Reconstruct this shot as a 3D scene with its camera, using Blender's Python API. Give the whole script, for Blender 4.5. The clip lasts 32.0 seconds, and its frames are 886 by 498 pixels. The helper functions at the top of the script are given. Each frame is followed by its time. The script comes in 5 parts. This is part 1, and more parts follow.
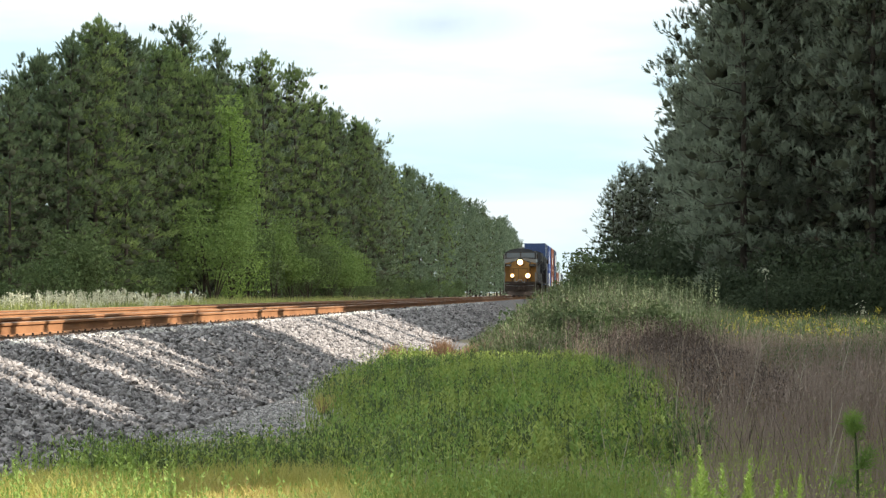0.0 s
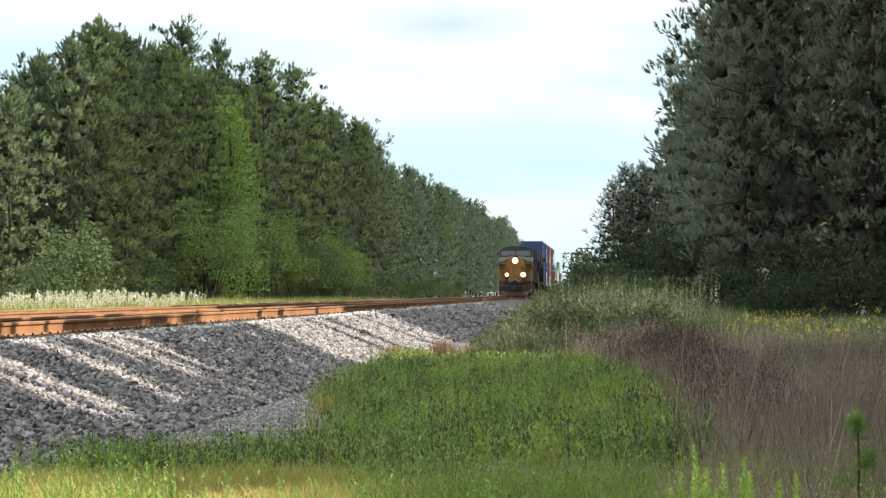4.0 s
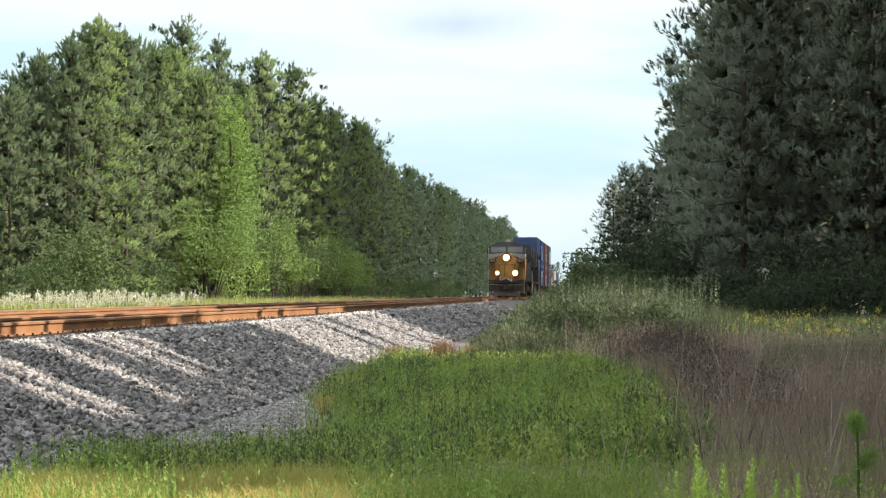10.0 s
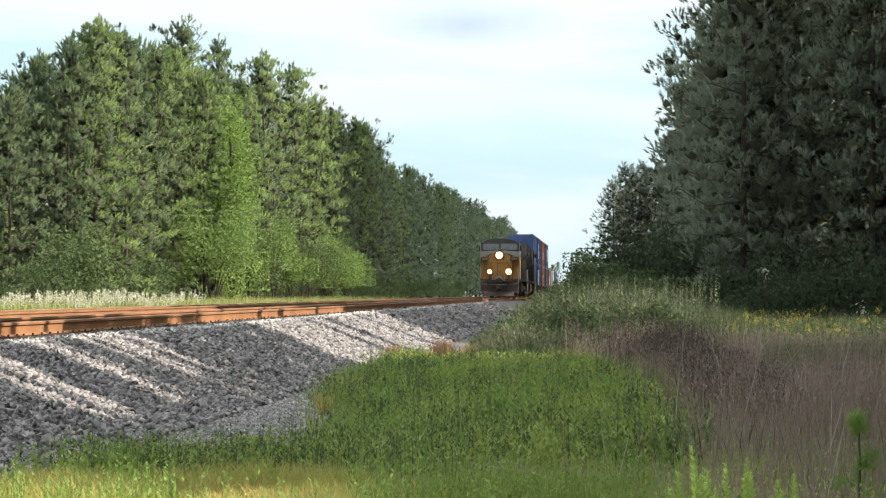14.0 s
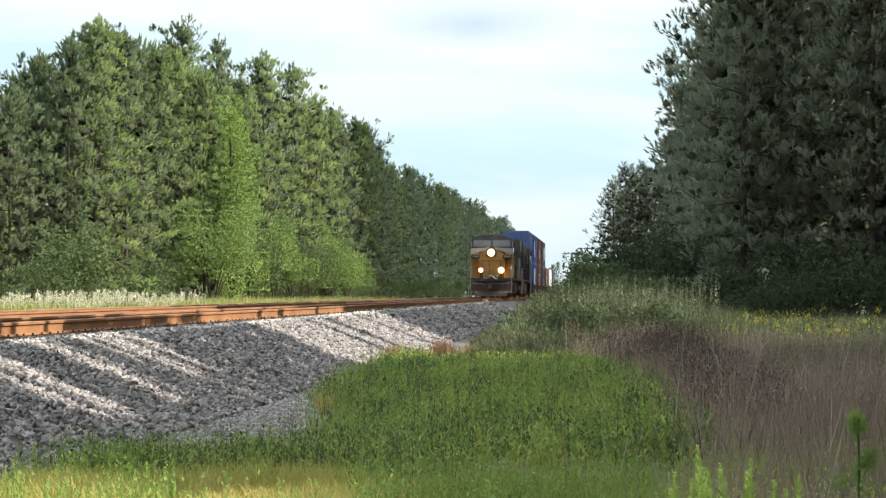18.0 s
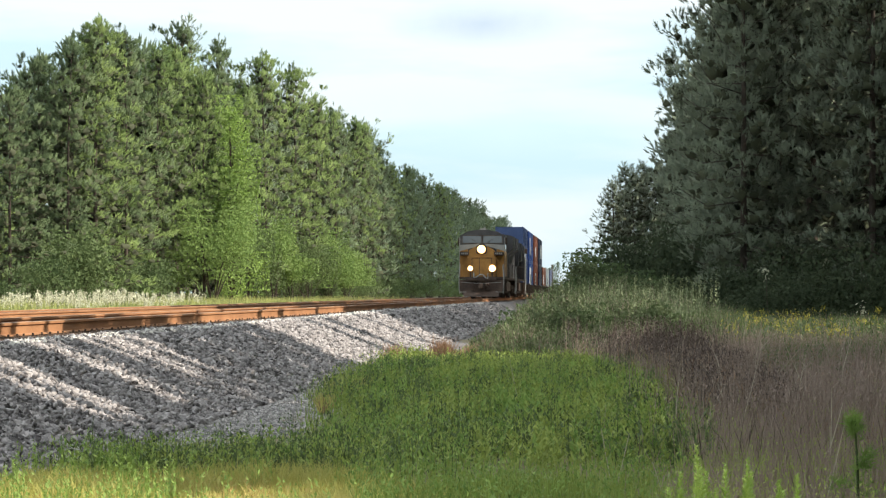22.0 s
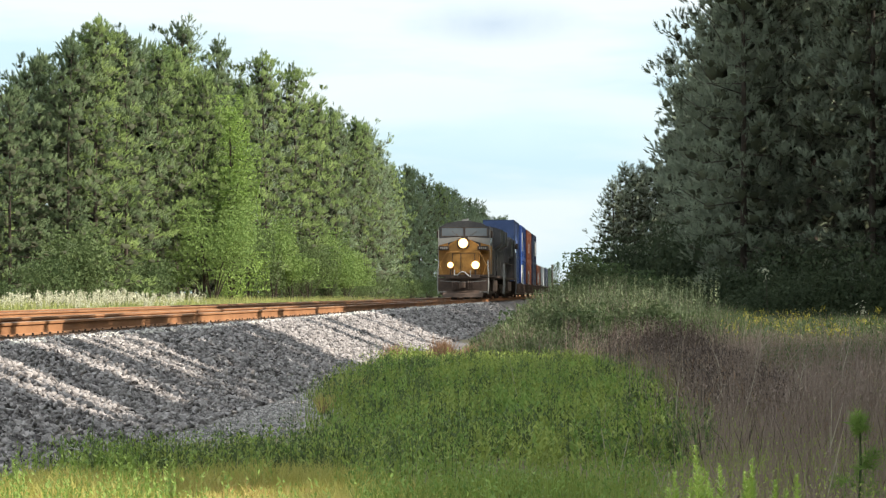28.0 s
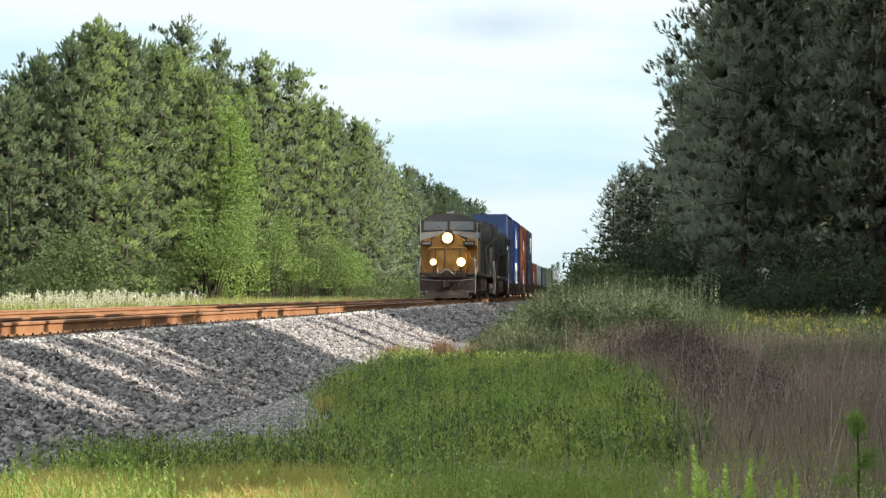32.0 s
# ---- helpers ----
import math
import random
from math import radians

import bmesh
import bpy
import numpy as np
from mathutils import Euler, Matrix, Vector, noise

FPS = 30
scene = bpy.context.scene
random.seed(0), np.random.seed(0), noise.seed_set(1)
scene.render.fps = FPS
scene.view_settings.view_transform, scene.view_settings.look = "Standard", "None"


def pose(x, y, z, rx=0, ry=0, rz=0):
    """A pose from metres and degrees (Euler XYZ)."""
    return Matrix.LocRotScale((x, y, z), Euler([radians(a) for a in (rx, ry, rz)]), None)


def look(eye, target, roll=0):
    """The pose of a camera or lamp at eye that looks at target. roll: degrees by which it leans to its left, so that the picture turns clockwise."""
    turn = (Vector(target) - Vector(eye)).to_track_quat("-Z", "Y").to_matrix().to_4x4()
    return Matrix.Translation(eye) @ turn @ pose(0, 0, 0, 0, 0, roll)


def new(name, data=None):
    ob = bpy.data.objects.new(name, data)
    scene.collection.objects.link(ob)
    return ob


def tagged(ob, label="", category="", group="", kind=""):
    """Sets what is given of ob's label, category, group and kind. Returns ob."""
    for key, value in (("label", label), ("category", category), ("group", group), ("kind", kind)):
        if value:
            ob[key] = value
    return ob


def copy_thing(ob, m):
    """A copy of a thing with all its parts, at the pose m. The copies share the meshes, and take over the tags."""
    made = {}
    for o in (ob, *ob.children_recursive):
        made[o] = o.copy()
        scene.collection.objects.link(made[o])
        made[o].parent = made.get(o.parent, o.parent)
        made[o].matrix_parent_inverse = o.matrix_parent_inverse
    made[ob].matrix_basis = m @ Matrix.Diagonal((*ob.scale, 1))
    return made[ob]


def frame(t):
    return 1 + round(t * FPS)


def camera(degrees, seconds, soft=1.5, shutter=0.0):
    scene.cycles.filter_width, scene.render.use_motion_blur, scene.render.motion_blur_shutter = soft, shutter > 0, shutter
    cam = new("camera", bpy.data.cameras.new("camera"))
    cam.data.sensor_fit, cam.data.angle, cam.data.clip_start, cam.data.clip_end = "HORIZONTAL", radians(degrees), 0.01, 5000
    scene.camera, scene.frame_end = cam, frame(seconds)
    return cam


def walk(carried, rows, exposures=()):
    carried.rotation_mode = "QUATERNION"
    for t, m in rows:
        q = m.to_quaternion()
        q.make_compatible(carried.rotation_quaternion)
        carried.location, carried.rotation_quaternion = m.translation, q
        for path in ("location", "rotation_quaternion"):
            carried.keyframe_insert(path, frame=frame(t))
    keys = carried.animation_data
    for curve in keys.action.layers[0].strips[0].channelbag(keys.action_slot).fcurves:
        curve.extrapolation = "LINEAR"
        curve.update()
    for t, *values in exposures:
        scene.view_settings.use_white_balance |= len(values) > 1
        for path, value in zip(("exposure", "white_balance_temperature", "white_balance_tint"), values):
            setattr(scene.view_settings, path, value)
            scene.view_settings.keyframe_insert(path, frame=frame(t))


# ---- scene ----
# World: x to the right, y away from the camera, z = 0 at the top of the rails.
cam = camera(20.2, 32.0, soft=1.25)
EYE = (0.0, 0.0, 0.41)
TILT = 91.003
walk(cam, [(0.0, pose(*EYE, TILT, 0, 0)), (32.0, pose(*EYE, TILT, 0, 0))], exposures=[(0.0, 0.86), (3.0, 0.86), (7.0, 0.80), (12.0, 0.78), (20.0, 0.78), (32.0, 0.74)])

# ---- world, sun ----
SUN_EL = radians(37.5)
SUN_AZ = Vector((0.975, -0.22, 0)).normalized()
TO_SUN = Vector((SUN_AZ.x * math.cos(SUN_EL), SUN_AZ.y * math.cos(SUN_EL), math.sin(SUN_EL)))

world = bpy.data.worlds.new("sky")
scene.world = world
world.use_nodes = True
wn, wl = world.node_tree.nodes, world.node_tree.links
wn.clear()
w_out = wn.new("ShaderNodeOutputWorld")
w_bg = wn.new("ShaderNodeBackground")
w_sky = wn.new("ShaderNodeTexSky")
w_sky.sky_type = "NISHITA"
w_sky.sun_disc = False
w_sky.sun_elevation = SUN_EL
w_sky.sun_rotation = math.atan2(SUN_AZ.x, SUN_AZ.y)
w_sky.dust_density = 2.0
w_bg.inputs["Strength"].default_value = 0.088
# thin high cloud over the whole sky
w_co = wn.new("ShaderNodeTexCoord")
w_map = wn.new("ShaderNodeMapping")
w_map.inputs["Scale"].default_value = (4.0, 4.0, 22.0)
w_no = wn.new("ShaderNodeTexNoise")
w_no.inputs["Scale"].default_value = 1.6
w_no.inputs["Detail"].default_value = 6.0
w_ra = wn.new("ShaderNodeMapRange")
w_ra.inputs["From Min"].default_value = 0.40
w_ra.inputs["From Max"].default_value = 0.60
w_pale = wn.new("ShaderNodeMix")
w_pale.data_type = "RGBA"
w_pale.inputs["A"].default_value = (4.6, 6.3, 7.0, 1)
w_pale.inputs["B"].default_value = (6.15, 7.0, 7.3, 1)
wl.new(w_ra.outputs["Result"], w_pale.inputs["Factor"])
w_mix = wn.new("ShaderNodeMix")
w_mix.data_type = "RGBA"
w_sep = wn.new("ShaderNodeSeparateXYZ")
w_up = wn.new("ShaderNodeMix")       # thin overcast: brighter and whiter overhead than at the horizon
w_up.data_type = "RGBA"
w_up.inputs["A"].default_value = (1.0, 1.0, 1.0, 1)
w_up.inputs["B"].default_value = (2.05, 1.78, 1.66, 1)
w_tone = wn.new("ShaderNodeVectorMath")
w_tone.operation = "MULTIPLY"
wl.new(w_pale.outputs["Result"], w_tone.inputs[0])
wl.new(w_co.outputs["Generated"], w_sep.inputs[0])
wl.new(w_sep.outputs["Z"], w_up.inputs["Factor"])
wl.new(w_up.outputs["Result"], w_tone.inputs[1])
wl.new(w_tone.outputs["Vector"], w_mix.inputs["B"])
wl.new(w_co.outputs["Generated"], w_map.inputs["Vector"])
wl.new(w_map.outputs["Vector"], w_no.inputs["Vector"])
wl.new(w_no.outputs["Fac"], w_ra.inputs["Value"])
w_mix.inputs["Factor"].default_value = 0.9
wl.new(w_sky.outputs["Color"], w_mix.inputs["A"])
wl.new(w_mix.outputs["Result"], w_bg.inputs["Color"])
wl.new(w_bg.outputs["Background"], w_out.inputs["Surface"])

sun_data = bpy.data.lights.new("sun", "SUN")
sun_data.energy = 5.0
sun_data.angle = radians(0.53)
sun_data.color = (1.0, 0.93, 0.80)
sun = new("sun", sun_data)
sun.matrix_world = look(TO_SUN * 100, (0, 0, 0))

# ---- materials ----


def mat(name, a, b, scale=6.0, rough=0.8, metal=0.0, bump=0.0, fine=60.0, per=0.0, thin=0.0, spec=0.3):
    """Base colour between a and b by noise at two scales; per: variation from piece to piece; thin: light let through."""
    m = bpy.data.materials.new(name)
    m.use_nodes = True
    n, l = m.node_tree.nodes, m.node_tree.links
    bsdf = n["Principled BSDF"]
    co = n.new("ShaderNodeTexCoord")
    n1 = n.new("ShaderNodeTexNoise")
    n1.inputs["Scale"].default_value = scale
    n1.inputs["Detail"].default_value = 4
    n2 = n.new("ShaderNodeTexNoise")
    n2.inputs["Scale"].default_value = fine
    n2.inputs["Detail"].default_value = 3
    for t in (n1, n2):
        l.new(co.outputs["Object"], t.inputs["Vector"])
    add = n.new("ShaderNodeMath")
    add.operation = "MULTIPLY_ADD"
    add.inputs[1].default_value = 0.45
    l.new(n2.outputs["Fac"], add.inputs[0])
    l.new(n1.outputs["Fac"], add.inputs[2])
    fac = add.outputs[0]
    if per > 0:
        geo = n.new("ShaderNodeNewGeometry")
        inf = n.new("ShaderNodeObjectInfo")
        s = n.new("ShaderNodeMath")
        s.operation = "ADD"
        l.new(geo.outputs["Random Per Island"], s.inputs[0])
        l.new(inf.outputs["Random"], s.inputs[1])
        p = n.new("ShaderNodeMath")
        p.operation = "MULTIPLY_ADD"
        p.inputs[1].default_value = per
        l.new(s.outputs[0], p.inputs[0])
        sub = n.new("ShaderNodeMath")
        sub.operation = "SUBTRACT"
        sub.inputs[1].default_value = per
        l.new(fac, sub.inputs[0])
        l.new(sub.outputs[0], p.inputs[2])
        fac = p.outputs[0]
    ramp = n.new("ShaderNodeMapRange")
    ramp.inputs["From Min"].default_value = 0.42
    ramp.inputs["From Max"].default_value = 1.02
    l.new(fac, ramp.inputs["Value"])
    mix = n.new("ShaderNodeMix")
    mix.data_type = "RGBA"
    mix.inputs["A"].default_value = (*a, 1)
    mix.inputs["B"].default_value = (*b, 1)
    l.new(ramp.outputs["Result"], mix.inputs["Factor"])
    l.new(mix.outputs["Result"], bsdf.inputs["Base Color"])
    bsdf.inputs["Roughness"].default_value = rough
    bsdf.inputs["Metallic"].default_value = metal
    bsdf.inputs["Specular IOR Level"].default_value = spec
    if bump > 0:
        bp = n.new("ShaderNodeBump")
        bp.inputs["Strength"].default_value = 0.6
        bp.inputs["Distance"].default_value = bump
        l.new(n2.outputs["Fac"], bp.inputs["Height"])
        l.new(bp.outputs["Normal"], bsdf.inputs["Normal"])
    if thin > 0:
        tr = n.new("ShaderNodeBsdfTranslucent")
        l.new(mix.outputs["Result"], tr.inputs["Color"])
        ms = n.new("ShaderNodeMixShader")
        ms.inputs["Fac"].default_value = thin
        l.new(bsdf.outputs["BSDF"], ms.inputs[1])
        l.new(tr.outputs["BSDF"], ms.inputs[2])
        l.new(ms.outputs["Shader"], n["Material Output"].inputs["Surface"])
    return m


def glow(name, colour, power):
    m = bpy.data.materials.new(name)
    m.use_nodes = True
    bsdf = m.node_tree.nodes["Principled BSDF"]
    bsdf.inputs["Base Color"].default_value = (*colour, 1)
    bsdf.inputs["Emission Color"].default_value = (*colour, 1)
    bsdf.inputs["Emission Strength"].default_value = power
    return m


M_SOIL = mat("soil", (0.12, 0.09, 0.06), (0.20, 0.18, 0.09), 0.6, 0.95, bump=0.03, fine=9)
M_BALLAST = mat("ballast_bed", (0.052, 0.046, 0.047), (0.19, 0.172, 0.168), 7.0, 0.9, bump=0.05, fine=28)
M_STONE = mat("ballast_stone", (0.040, 0.034, 0.035), (0.36, 0.33, 0.324), 5.0, 0.85, per=0.5, fine=40)
M_RAIL = mat("rusty_rail", (0.19, 0.085, 0.038), (0.36, 0.18, 0.085), 0.9, 0.8, bump=0.002, fine=22)
M_RAILTOP = mat("worn_rail_top", (0.35, 0.27, 0.21), (0.55, 0.48, 0.42), 2.0, 0.35, metal=0.8, fine=40)
M_TIE = mat("creosoted_wood", (0.05, 0.032, 0.022), (0.13, 0.085, 0.06), 3.0, 0.9, per=0.3, bump=0.01, fine=30)
M_BARK = mat("pine_bark", (0.030, 0.024, 0.020), (0.088, 0.066, 0.053), 3.0, 0.95, bump=0.03, fine=12)
M_NEEDLE = mat("pine_needles", (0.098, 0.156, 0.060), (0.268, 0.345, 0.120), 0.35, 0.75, per=0.07, thin=0.38, fine=1.5, spec=0.12)
M_NEEDLE_DEEP = mat("deep_green_pine_needles", (0.072, 0.110, 0.060), (0.188, 0.240, 0.116), 0.35, 0.75, per=0.07, thin=0.34, fine=1.5, spec=0.12)
# paler and bluer than the near needles: distance haze put into the colour
M_NEEDLE_HAZED = mat("hazed_pine_needles", (0.115, 0.160, 0.108), (0.250, 0.310, 0.195), 0.35, 0.75, per=0.07, thin=0.34, fine=1.5, spec=0.12)
# lightened and greyed: the haze veiling the shaded wood is in this colour
M_NEEDLE_LIFTED = mat("haze_lifted_pine_needles", (0.172, 0.198, 0.152), (0.350, 0.396, 0.282), 0.5, 0.8, per=0.07, thin=0.48, fine=2, spec=0.1)
M_LEAF = mat("bright_leaves", (0.12, 0.205, 0.05), (0.285, 0.40, 0.10), 0.7, 0.65, per=0.25, thin=0.38, fine=3, spec=0.2)
# dark inner twigs; the shade inside the crown is put into this colour
M_TWIG_SHADE = mat("shade_dark_inner_twigs", (0.036, 0.042, 0.026), (0.085, 0.092, 0.056), 1.5, 0.9, fine=8, spec=0.1)
M_YOUNG = mat("young_leaves", (0.105, 0.175, 0.055), (0.255, 0.350, 0.110), 0.5, 0.7, per=0.2, thin=0.36, fine=2.5, spec=0.15)
M_LEAF_DULL = mat("dull_leaves", (0.060, 0.092, 0.038), (0.152, 0.200, 0.082), 0.7, 0.75, per=0.25, thin=0.3, fine=3, spec=0.15)
M_GRASS = mat("green_grass", (0.175, 0.236, 0.050), (0.395, 0.455, 0.120), 0.35, 0.65, per=0.30, thin=0.40, fine=1.5)
M_GRASS_YELLOW = mat("yellow_grass", (0.35, 0.33, 0.08), (0.56, 0.51, 0.18), 0.8, 0.7, per=0.3, thin=0.35, fine=3)
M_DEAD = mat("dead_weeds", (0.180, 0.132, 0.110), (0.340, 0.260, 0.215), 0.5, 0.85, per=0.28, thin=0.2, fine=3)
M_DARKDEAD = mat("dark_seed_heads", (0.055, 0.040, 0.035), (0.13, 0.095, 0.08), 2.0, 0.9, per=0.3, fine=5)
M_TALLWEED = mat("grey_green_weeds", (0.070, 0.092, 0.046), (0.185, 0.210, 0.105), 0.4, 0.8, per=0.3, thin=0.25, fine=2, spec=0.1)
M_PLUME = mat("pale_plumes", (0.40, 0.40, 0.28), (0.64, 0.62, 0.47), 3.0, 0.8, per=0.2, thin=0.3, fine=9)
M_FLOWER = mat("yellow_flowers", (0.40, 0.34, 0.03), (0.56, 0.48, 0.07), 3.0, 0.6, per=0.3, thin=0.3, fine=9)
M_RUSSET = mat("russet_dry_grass", (0.17, 0.095, 0.055), (0.34, 0.21, 0.13), 3.0, 0.85, per=0.3, thin=0.25, fine=9)
# leaf colour darkened to stand for the shade below the pines
M_LEAF_SHADED = mat("shade_darkened_leaves", (0.036, 0.050, 0.030), (0.078, 0.098, 0.052), 0.8, 0.8, per=0.22, thin=0.25, fine=3, spec=0.1)
M_STRAW = mat("pale_straw", (0.34, 0.29, 0.22), (0.52, 0.46, 0.37), 2.0, 0.8, per=0.3, thin=0.2, fine=9)
M_DARKWEED = mat("dark_green_weeds", (0.058, 0.090, 0.034), (0.135, 0.175, 0.065), 1.0, 0.65, per=0.25, thin=0.3, fine=4)
M_DRYGRASS = mat("dry_orange_grass", (0.36, 0.25, 0.08), (0.58, 0.44, 0.17), 0.9, 0.75, per=0.3, thin=0.3, fine=4)
M_GRAVEL = mat("fine_pale_gravel", (0.125, 0.114, 0.11), (0.42, 0.39, 0.375), 5.0, 0.85, per=0.5, fine=40)
# sun on the embankment's crest, put into a pale stone colour
M_CREST_SUN = mat("sun_paled_stone", (0.36, 0.34, 0.31), (0.66, 0.63, 0.58), 5.0, 0.85, per=0.4, fine=40)
M_SPIKE = mat("pale_green_spikes", (0.17, 0.20, 0.105), (0.31, 0.335, 0.195), 1.0, 0.8, per=0.25, thin=0.3, fine=5)
M_MEADOW = mat("meadow_grass", (0.21, 0.25, 0.07), (0.42, 0.43, 0.15), 0.3, 0.7, per=0.3, thin=0.35, fine=2)
M_SPRIG = mat("light_green_sprigs", (0.17, 0.26, 0.05), (0.33, 0.44, 0.12), 3.0, 0.6, per=0.25, thin=0.4, fine=9)

# ---- small building helpers ----


def mesh_from(name, verts, faces, material=None, smooth=False):
    me = bpy.data.meshes.new(name)
    me.from_pydata(np.asarray(verts).tolist(), [], [list(map(int, f)) for f in faces])
    if smooth:
        me.polygons.foreach_set("use_smooth", [True] * len(me.polygons))
    if material:
        me.materials.append(material)
    return me


def tri_mesh(name, verts, materials, index=None, normals=None):
    """A mesh of loose triangles from an array (n, 3, 3)."""
    v = np.asarray(verts, dtype=np.float32).reshape(-1, 3)
    n = len(v) // 3
    me = bpy.data.meshes.new(name)
    me.vertices.add(3 * n)
    me.vertices.foreach_set("co", v.ravel())
    me.loops.add(3 * n)
    me.loops.foreach_set("vertex_index", np.arange(3 * n, dtype=np.int32))
    me.polygons.add(n)
    me.polygons.foreach_set("loop_start", np.arange(0, 3 * n, 3, dtype=np.int32))
    for m in materials:
        me.materials.append(m)
    if index is not None:
        me.polygons.foreach_set("material_index", np.asarray(index, dtype=np.int32))
    me.update(calc_edges=True)
    if normals is not None:
        me.polygons.foreach_set("use_smooth", [True] * n)
        me.normals_split_custom_set((np.repeat(normals, 3, axis=0) if normals.ndim == 2 else normals.reshape(-1, 3)).tolist())
    return me


def indexed(name, verts, faces, materials, index=None):
    """A triangle mesh from arrays of vertices and of vertex numbers."""
    v, f = np.asarray(verts, dtype=np.float32).reshape(-1, 3), np.asarray(faces, dtype=np.int32).reshape(-1, 3)
    me = bpy.data.meshes.new(name)
    me.vertices.add(len(v))
    me.vertices.foreach_set("co", v.ravel())
    me.loops.add(3 * len(f))
    me.loops.foreach_set("vertex_index", f.ravel())
    me.polygons.add(len(f))
    me.polygons.foreach_set("loop_start", np.arange(0, 3 * len(f), 3, dtype=np.int32))
    for m in materials:
        me.materials.append(m)
    if index is not None:
        me.polygons.foreach_set("material_index", np.asarray(index, dtype=np.int32))
    me.update(calc_edges=True)
    return me


def part(name, bm, material, parent, label="", smooth=False):
    """Links a bmesh, or a ready mesh, as one mesh object under a thing or a part."""
    if isinstance(bm, bpy.types.Mesh):
        me = bm
    else:
        me = bpy.data.meshes.new(name)
        bm.normal_update()
        bm.to_mesh(me)
        bm.free()
        me.materials.append(material)
        if smooth:
            me.polygons.foreach_set("use_smooth", [True] * len(me.polygons))
    ob = new(name, me)
    ob.parent = parent
    if label:
        ob["label"] = label
    return ob


def box(bm, x0, x1, y0, y1, z0, z1, bevel=0.0):
    m = Matrix.Translation(((x0 + x1) / 2, (y0 + y1) / 2, (z0 + z1) / 2)) @ Matrix.Diagonal((x1 - x0, y1 - y0, z1 - z0, 1))
    vs = bmesh.ops.create_cube(bm, size=1, matrix=m)["verts"]
    if bevel:
        es = {e for v in vs for e in v.link_edges}
        bmesh.ops.bevel(bm, geom=list(es), offset=bevel, segments=2, affect="EDGES", clamp_overlap=True)
    return bm


def boxed(*a, **k):
    return box(bmesh.new(), *a, **k)


def tube(bm, pts, r0, r1=None, seg=8, caps=True):
    """A tube along points, tapering from r0 to r1."""
    r1 = r0 if r1 is None else r1
    pts = [Vector(p) for p in pts]
    rings = []
    for i, p in enumerate(pts):
        d = (pts[min(i + 1, len(pts) - 1)] - pts[max(i - 1, 0)]).normalized()
        u = d.orthogonal().normalized() if abs(d.z) > 0.9 else d.cross(Vector((0, 0, 1))).normalized()
        w = d.cross(u)
        r = r0 + (r1 - r0) * i / max(1, len(pts) - 1)
        rings.append([bm.verts.new(p + r * (math.cos(a) * u + math.sin(a) * w)) for a in np.linspace(0, 2 * math.pi, seg, endpoint=False)])
    for a, b in zip(rings, rings[1:]):
        for i in range(seg):
            bm.faces.new((a[i], a[(i + 1) % seg], b[(i + 1) % seg], b[i]))
    if caps:
        bm.faces.new(rings[0][::-1])
        bm.faces.new(rings[-1])
    return bm


def cyl(bm, x, y, z, r, depth, axis="x", seg=20):
    m = Matrix.Translation((x, y, z))
    if axis == "x":
        m = m @ Matrix.Rotation(radians(90), 4, "Y")
    elif axis == "y":
        m = m @ Matrix.Rotation(radians(90), 4, "X")
    bmesh.ops.create_cone(bm, cap_ends=True, segments=seg, radius1=r, radius2=r, depth=depth, matrix=m)
    return bm


def prism(bm, outline, lo, hi, axis="y"):
    """Extrudes a closed outline of two coordinates along an axis."""
    def at(p, t):
        return {"y": (p[0], t, p[1]), "x": (t, p[0], p[1]), "z": (p[0], p[1], t)}[axis]
    a = [bm.verts.new(at(p, lo)) for p in outline]
    b = [bm.verts.new(at(p, hi)) for p in outline]
    k = len(outline)
    bm.faces.new(a)
    bm.faces.new(b[::-1])
    for i in range(k):
        bm.faces.new((a[i], b[i], b[(i + 1) % k], a[(i + 1) % k]))
    bmesh.ops.recalc_face_normals(bm, faces=bm.faces)
    return bm


def empty(name, m, label, category, group="", kind=""):
    ob = new(name)
    ob.empty_display_size = 0.2
    ob.matrix_world = m
    return tagged(ob, label, category, group, kind)


# ---- the line of the railway ----
HEADING = -math.degrees(math.atan(0.0675))
LINE = pose(-8.95, 0, 0, 0, 0, HEADING)
SECOND = -4.1          # centre of the second track, across from the first
GROUND = -1.10


def on_line(across, along, z=0.0):
    return LINE @ Vector((across, along, z))


LINE_INV = LINE.inverted()


def ground_z(x, y):
    w = (LINE_INV @ Vector((x, y, 0))).x
    z = GROUND
    if w < -6:
        z += 0.25 * min(1, (-6 - w) / 4)
    z += 0.05 * noise.noise(Vector((x * 0.11, y * 0.07, 0.3))) + 0.03 * noise.noise(Vector((x * 0.5, y * 0.4, 2.3)))
    return z


def graded(lo, hi, first, growth, start=0.0):
    """Steps that grow away from start, to both sides."""
    a, b, s = [start], [], first
    while a[-1] < hi:
        a.append(a[-1] + s)
        s *= growth
    s, v = first, start
    while v > lo:
        v -= s
        b.append(v)
        s *= growth
    return b[::-1] + a


gx = graded(-2500, 2500, 0.8, 1.07)
gy = graded(-1500, 4200, 0.8, 1.05, 30.0)
gv = [(x, y, ground_z(x, y)) for y in gy for x in gx]
k = len(gx)
gf = [(j * k + i, j * k + i + 1, (j + 1) * k + i + 1, (j + 1) * k + i) for j in range(len(gy) - 1) for i in range(k - 1)]
ground = tagged(new("ground", mesh_from("ground", gv, gf, M_SOIL, True)), "brown earth with patchy weeds beside the railway", "ground", kind="structure")

